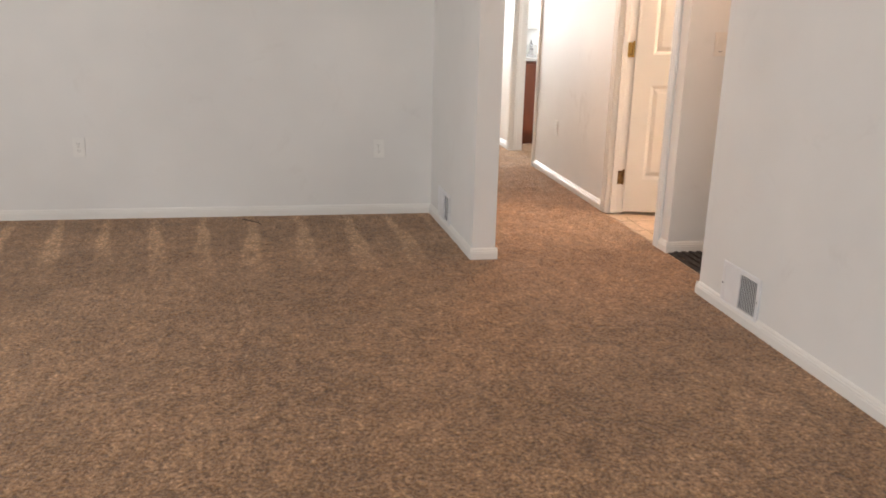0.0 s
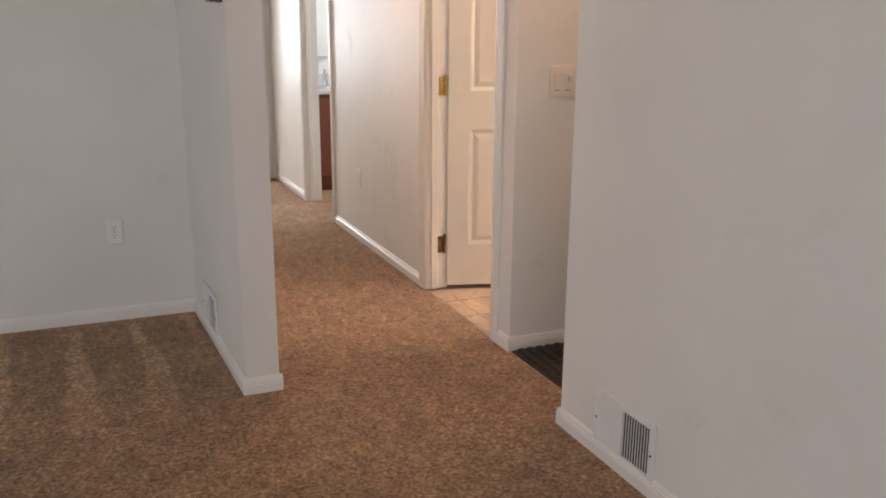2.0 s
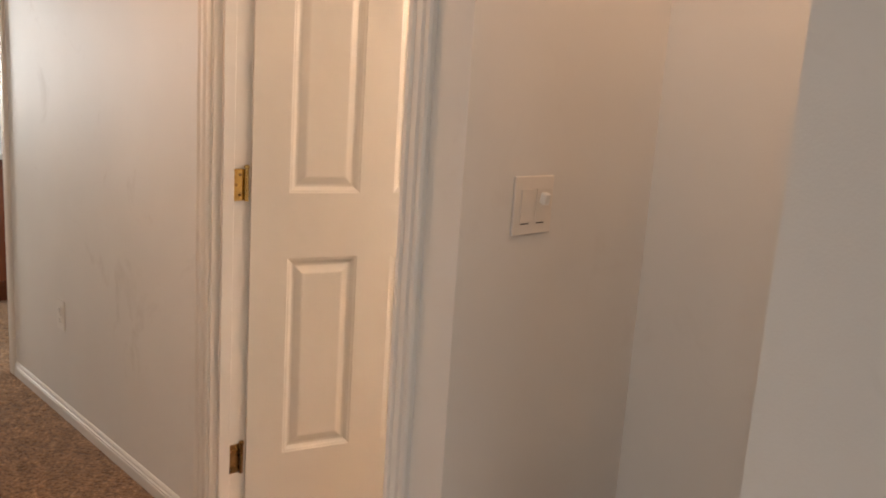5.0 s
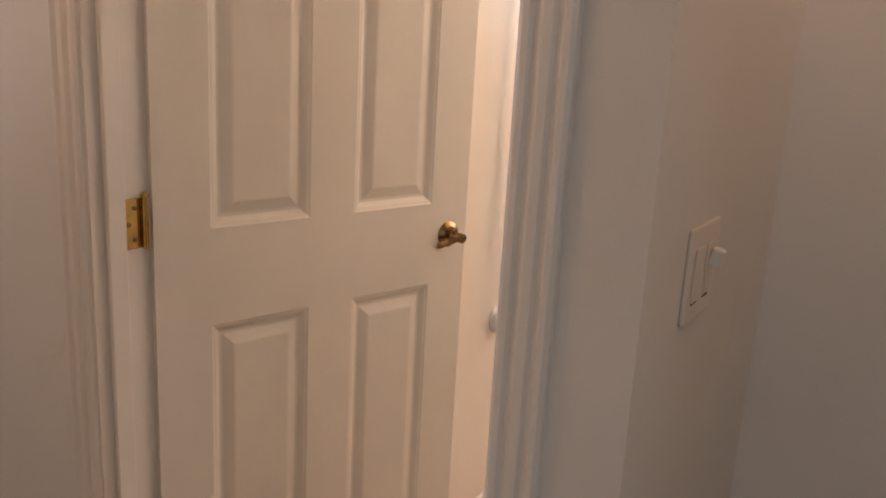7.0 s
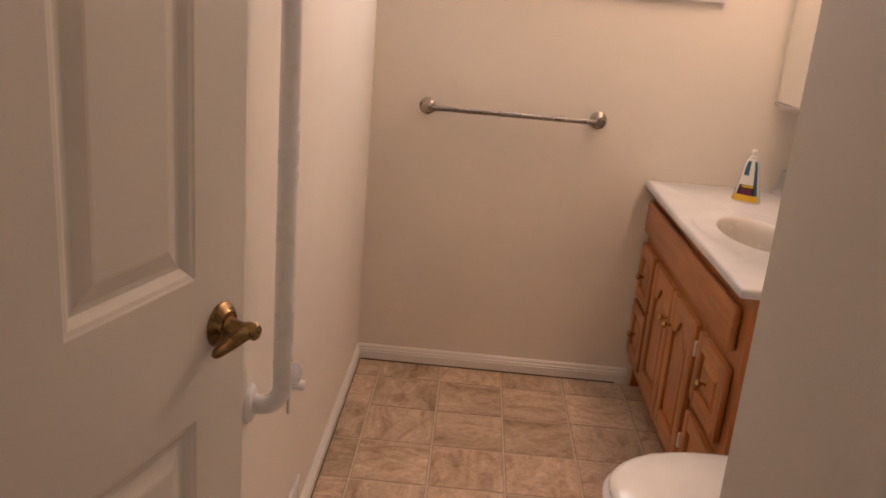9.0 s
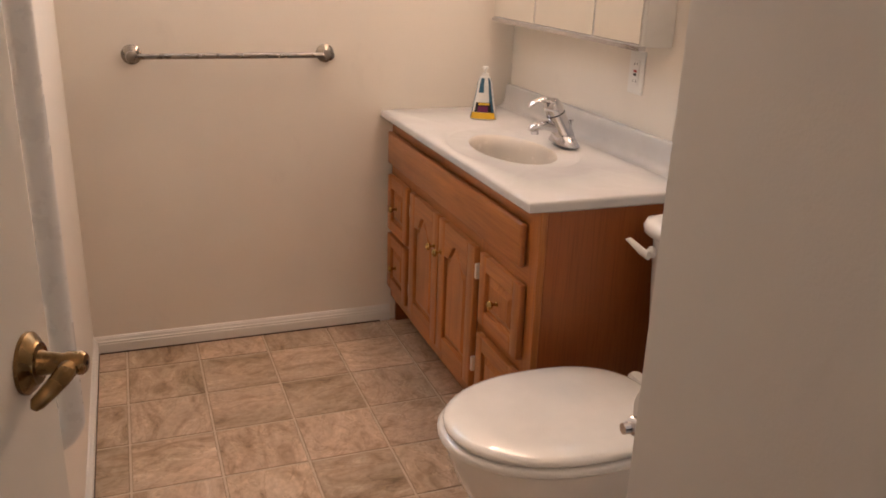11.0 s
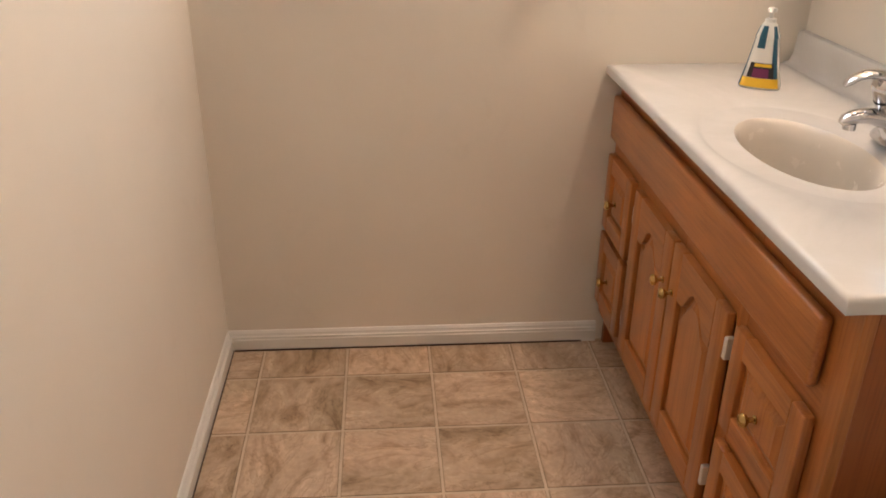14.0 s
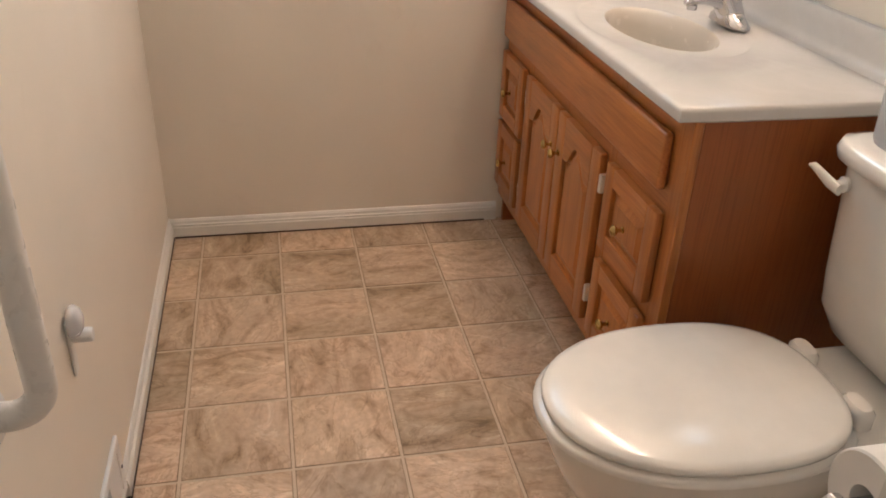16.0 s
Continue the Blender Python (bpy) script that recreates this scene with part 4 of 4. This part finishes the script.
# ---- medicine cabinet, vanity lamp, window, paper holder ----
med = thing("medicine_cabinet", "three-door mirrored medicine cabinet above the vanity", "cabinet")
part("body", box(4.68, 5.585, YB, 4.385, 1.107, 1.80, 0.002, 1), TRIM, med)
for x0, x1 in ((4.680, 4.910), (4.913, 5.271), (5.274, 5.585)):
    d = part("mirror_door", box(x0, x1, 4.386, 4.395, 1.111, 1.798), TRIM, med)
    part("mirror", box(x0 + 0.002, x1 - 0.002, 4.3952, 4.3985, 1.114, 1.796, 0.0015, 1), MIRROR, d, "mirror glass")
part("bottom_trim", box(4.678, 5.587, 4.380, 4.402, 1.100, 1.1105), CHROME, med, "bright metal trim")

lamp = thing("vanity_lamp", "warm vanity light bar with round bulbs", "lamp")
part("back_bar", box(4.74, 5.54, YB, YB + 0.05, 2.02, 2.13, 0.004, 2), CHROME, lamp)
for i in range(4):
    part("bulb", lathe([(0.012, 0), (0.02, 0.012), (0.040, 0.035), (0.046, 0.06), (0.036, 0.088), (0.012, 0.102)], pose(4.84 + 0.2 * i, YB + 0.05, 2.075, -90), 20), BULB, lamp, "lit round bulb", 60)

hall_lamp = thing("ceiling_lamp", "frosted glass dome ceiling lamp in the hall", "lamp")
part("base", lathe([(0.14, 2.44), (0.14, 2.425), (0.13, 2.415)], pose(2.36, 5.85, 0), 28), CHROME, hall_lamp, smooth=40)
part("dome", lathe([(0.128, 2.4149), (0.120, 2.395), (0.095, 2.374), (0.050, 2.366), (0.010, 2.364)], pose(2.36, 5.85, 0), 28), BULB, hall_lamp, "lit frosted glass dome", 60)
niche_lamp = thing("ceiling_lamp", "small frosted glass ceiling lamp in the niche", "lamp")
part("base", lathe([(0.12, 2.44), (0.12, 2.425), (0.11, 2.415)], pose(3.13, 4.60, 0), 28), CHROME, niche_lamp, smooth=40)
part("dome", lathe([(0.108, 2.4149), (0.100, 2.395), (0.080, 2.374), (0.040, 2.366), (0.010, 2.364)], pose(3.13, 4.60, 0), 28), BULB, niche_lamp, "lit frosted glass dome", 60)

win = tagged(new("window_1"), "frosted bathroom window with white casing", "window", kind="structure")
part("window_sill", box(XF - 0.022, XF - 0.001, 4.62, 5.66, 1.414, 1.472, 0.004, 2), TRIM, win)
part("casing", box(XF - 0.018, XF - 0.001, 4.74, 4.80, 1.475, 2.194), TRIM, win)
part("casing", box(XF - 0.018, XF - 0.001, 5.60, 5.66, 1.475, 2.194), TRIM, win)
part("casing", box(XF - 0.018, XF - 0.001, 4.801, 5.599, 2.134, 2.194), TRIM, win)
for row in ((4.80, 4.83, 1.474, 2.134), (5.57, 5.60, 1.474, 2.134), (4.831, 5.569, 1.474, 1.504), (4.831, 5.569, 2.104, 2.134), (5.185, 5.215, 1.505, 2.103)):
    part("window_frame", box(XF + 0.04, XF + 0.08, *row), TRIM, win)
pane = part("pane", box(XF + 0.055, XF + 0.061, 4.831, 5.569, 1.505, 2.103), GLASSMAT, win)
pane.visible_shadow = False


def room_window(name, m, w, h):
    """x along the wall, y up, z through it."""
    root = tagged(new(name), "white framed window", "window", kind="structure")
    root.matrix_world = m
    for row in ((0, 0.05, 0, h), (w - 0.05, w, 0, h), (0.05, w - 0.05, 0, 0.05), (0.05, w - 0.05, h - 0.05, h), (w / 2 - 0.02, w / 2 + 0.02, 0.05, h - 0.05)):
        part("window_frame", box(row[0], row[1], row[2], row[3], 0.03, 0.08), TRIM, root)
    for x0, x1 in ((0.05, w / 2 - 0.02), (w / 2 + 0.02, w - 0.05)):
        p = part("pane", box(x0, x1, 0.05, h - 0.05, 0.05, 0.056), GLASSMAT, root)
        p.visible_shadow = False
    return root


room_window("window_2", wall_frame((-2.72, 1.4, 0.8), (0, 1, 0), (1, 0, 0)), 2.4, 1.3)
room_window("window_3", wall_frame((1.5, -1.80, 0.8), (-1, 0, 0), (0, 1, 0)), 2.6, 1.3)
room_window("window_4", wall_frame((1.2, 12.62, 0.7), (1, 0, 0), (0, -1, 0)), 2.2, 1.5)
room_window("window_5", wall_frame((4.72, 8.7, 1.2), (0, -1, 0), (-1, 0, 0)), 0.8, 0.8)

paper = thing("toilet_paper_holder", "chrome paper holder with a nearly full roll", "paper holder")
PX, PY, PZ = XB, 4.925, 0.722
for y in (PY - 0.070, PY + 0.075):
    part("bracket", lathe([(0.022, 0), (0.022, 0.005), (0.010, 0.012), (0.009, 0.088), (0.012, 0.092), (0.012, 0.106), (0.006, 0.110)], pose(PX, y, PZ, 0, 90), 18), CHROME, paper, smooth=40)
part("roller", tube([(PX + 0.098, PY - 0.070, PZ), (PX + 0.098, PY + 0.095, PZ)], 0.008, 12), CHROME, paper, smooth=40)
part("paper_roll", loft([[(PX + 0.098 + r * math.cos(2 * math.pi * i / 36), y, PZ + r * math.sin(2 * math.pi * i / 36)) for i in range(36)] for r, y in ((0.018, PY - 0.052), (0.047, PY - 0.052), (0.049, PY - 0.050), (0.049, PY + 0.046), (0.047, PY + 0.048), (0.018, PY + 0.048), (0.018, PY - 0.0519))], caps=False), TISSUE, paper, "white paper roll", 40)

# ---- niche floor ----
mat_root = thing("ribbed_mat", "dark ribbed rubber mat on the niche floor", "mat")
part("sheet", box(XH + 0.004, XN, YR + 0.002, YSW - 0.014, -0.003, 0.004), DARKFLOOR, mat_root)
for i in range(14):
    x = XH + 0.03 + i * 0.044
    part("rib", box(x, x + 0.026, YR + 0.004, YSW - 0.016, 0.004, 0.011, 0.003, 1), DARKFLOOR, mat_root)

# ---- beyond the hall ----
end_door = thing("panel_door", "white six-panel bedroom door standing open", "door", at=pose(2.728, YE + 0.115, 0, 0, 0, 100))
part("leaf", moved(panel_door(0.70, 2.015, 0.035, ZS, 0.105, 0.10), Matrix.Translation((0.006, 0, 0.014))), DOOR, end_door)
for z in (0.26, 1.02, 1.80):
    hinge(end_door, z)
end_frame = tagged(new("door_3"), "white painted frame of the bedroom doorway", "door frame", kind="structure")
for x, s in ((2.74, 1), (2.02, -1)):
    part("casing", moulding([(u, v * 0.8) for u, v in CASE], (x, YE, 0), (x, YE, 2.1), (0, -1, 0), (s, 0, 0)), TRIM, end_frame)
    part("jamb", box(x - 0.004 if s > 0 else x - 0.0005, x + 0.0005 if s > 0 else x + 0.004, YE - 0.003, YE + 0.123, 0, 2.05), TRIM, end_frame)

far_vanity = thing("vanity_cabinet", "dark red wooden vanity in the second bathroom", "cabinet")
part("carcass", box(2.995, 3.9, 8.770, 9.350, 0.10, 0.80, 0.002, 1), MAHOG, far_vanity)
part("toe_kick", box(3.000, 3.9, 8.830, 9.350, 0.0, 0.10), MAHOG, far_vanity)
for i in range(3):
    part("cabinet_door", box(3.010 + 0.315 * i, 3.310 + 0.315 * i, 8.752, 8.769, 0.13, 0.77, 0.005, 2), MAHOG, far_vanity)
far_top = thing("countertop", "white vanity top in the second bathroom", "countertop")
part("top_slab", box(2.990, 3.92, 8.735, 9.360, 0.801, 0.835, 0.006, 2), MARBLE, far_top)
part("backsplash", box(2.990, 3.92, 9.340, 9.360, 0.8355, 0.93), MARBLE, far_top)
far_faucet = thing("faucet", "chrome faucet on the second vanity", "faucet")
part("body", lathe([(0.026, 0), (0.024, 0.03), (0.020, 0.09), (0.022, 0.11), (0.010, 0.125)], Matrix.Translation((3.250, 9.180, 0.836)), 16), CHROME, far_faucet, smooth=40)
part("spout", tube([(3.250, 9.180, 0.90), (3.235, 9.100, 0.915), (3.225, 9.040, 0.90)], 0.013, 10), CHROME, far_faucet, smooth=40)
part("lever", tube([(3.250, 9.180, 0.955), (3.230, 9.110, 0.985), (3.220, 9.070, 0.985)], [0.012, 0.010, 0.006], 10), CHROME, far_faucet, smooth=40)
far_mirror = thing("mirror_cabinet", "mirrored wall cabinet with a dark edge above the second vanity", "mirror")
part("body", box(2.995, 3.355, 9.262, 9.359, 1.085, 1.80, 0.002, 1), TRIM, far_mirror)
part("mirror", box(2.998, 3.345, 9.256, 9.2615, 1.09, 1.796), MIRROR, far_mirror, "mirror glass")
part("edge_trim", box(3.3455, 3.357, 9.254, 9.2615, 1.085, 1.80), TAUPE, far_mirror, "dark edge strip")
wall("wall_far_vanity", [(XHB, 4.6, 9.360, YE, 0, TOP)])

# ---- vinyl squares ----
PITCH = 0.2286
tile_mesh = {}


def tile_shape(w, h):
    key = (round(w, 3), round(h, 3))
    if key not in tile_mesh:
        bm = bmesh.new()
        g, b = 0.0034, 0.0016
        lo = [(g, g), (w - g, g), (w - g, h - g), (g, h - g)]
        hi = [(g + b, g + b), (w - g - b, g + b), (w - g - b, h - g - b), (g + b, h - g - b)]
        r0 = [bm.verts.new((x, y, -0.0016)) for x, y in lo]
        r1 = [bm.verts.new((x, y, 0.0)) for x, y in hi]
        for i in range(4):
            bm.faces.new((r0[i], r0[(i + 1) % 4], r1[(i + 1) % 4], r1[i]))
        bm.faces.new(r1)
        tile_mesh[key] = finish("tile", bm, VINYL)
        tile_mesh[key].materials.append(JOINT_DIRT)
        for p in tile_mesh[key].polygons:
            p.material_index = 1 if abs(p.normal.z) < 0.995 else 0
    return tile_mesh[key]


def cuts(lo, hi, through_at):
    first = through_at - PITCH * math.floor((through_at - lo) / PITCH)
    out = [lo]
    while first < hi - 0.012:
        if first > lo + 0.012:
            out.append(first)
        first += PITCH
    return out + [hi]


tx, ty = cuts(XH + 0.002, XF, 5.474), cuts(YB, YL, 5.684)
for x0, x1 in zip(tx, tx[1:]):
    for y0, y1 in zip(ty, ty[1:]):
        if x0 < XHB and (y1 < YJ0 or y0 > YJ1) or x1 < XB and y1 < YSB:
            continue
        t = new("tile", tile_shape(x1 - x0, y1 - y0))
        t.location = (x0, y0, 0)
        t.parent = bath_floor

# thread dropped on the carpet
tagged(part("thread", tube([(0.571, 5.899, 0.006), (0.600, 5.872, 0.009), (0.632, 5.835, 0.007), (0.655, 5.812, 0.009), (0.681, 5.777, 0.006)], 0.0028, 8), DARK_THREAD, smooth=True),
       "short dark thread lying on the brown carpet", "thread")
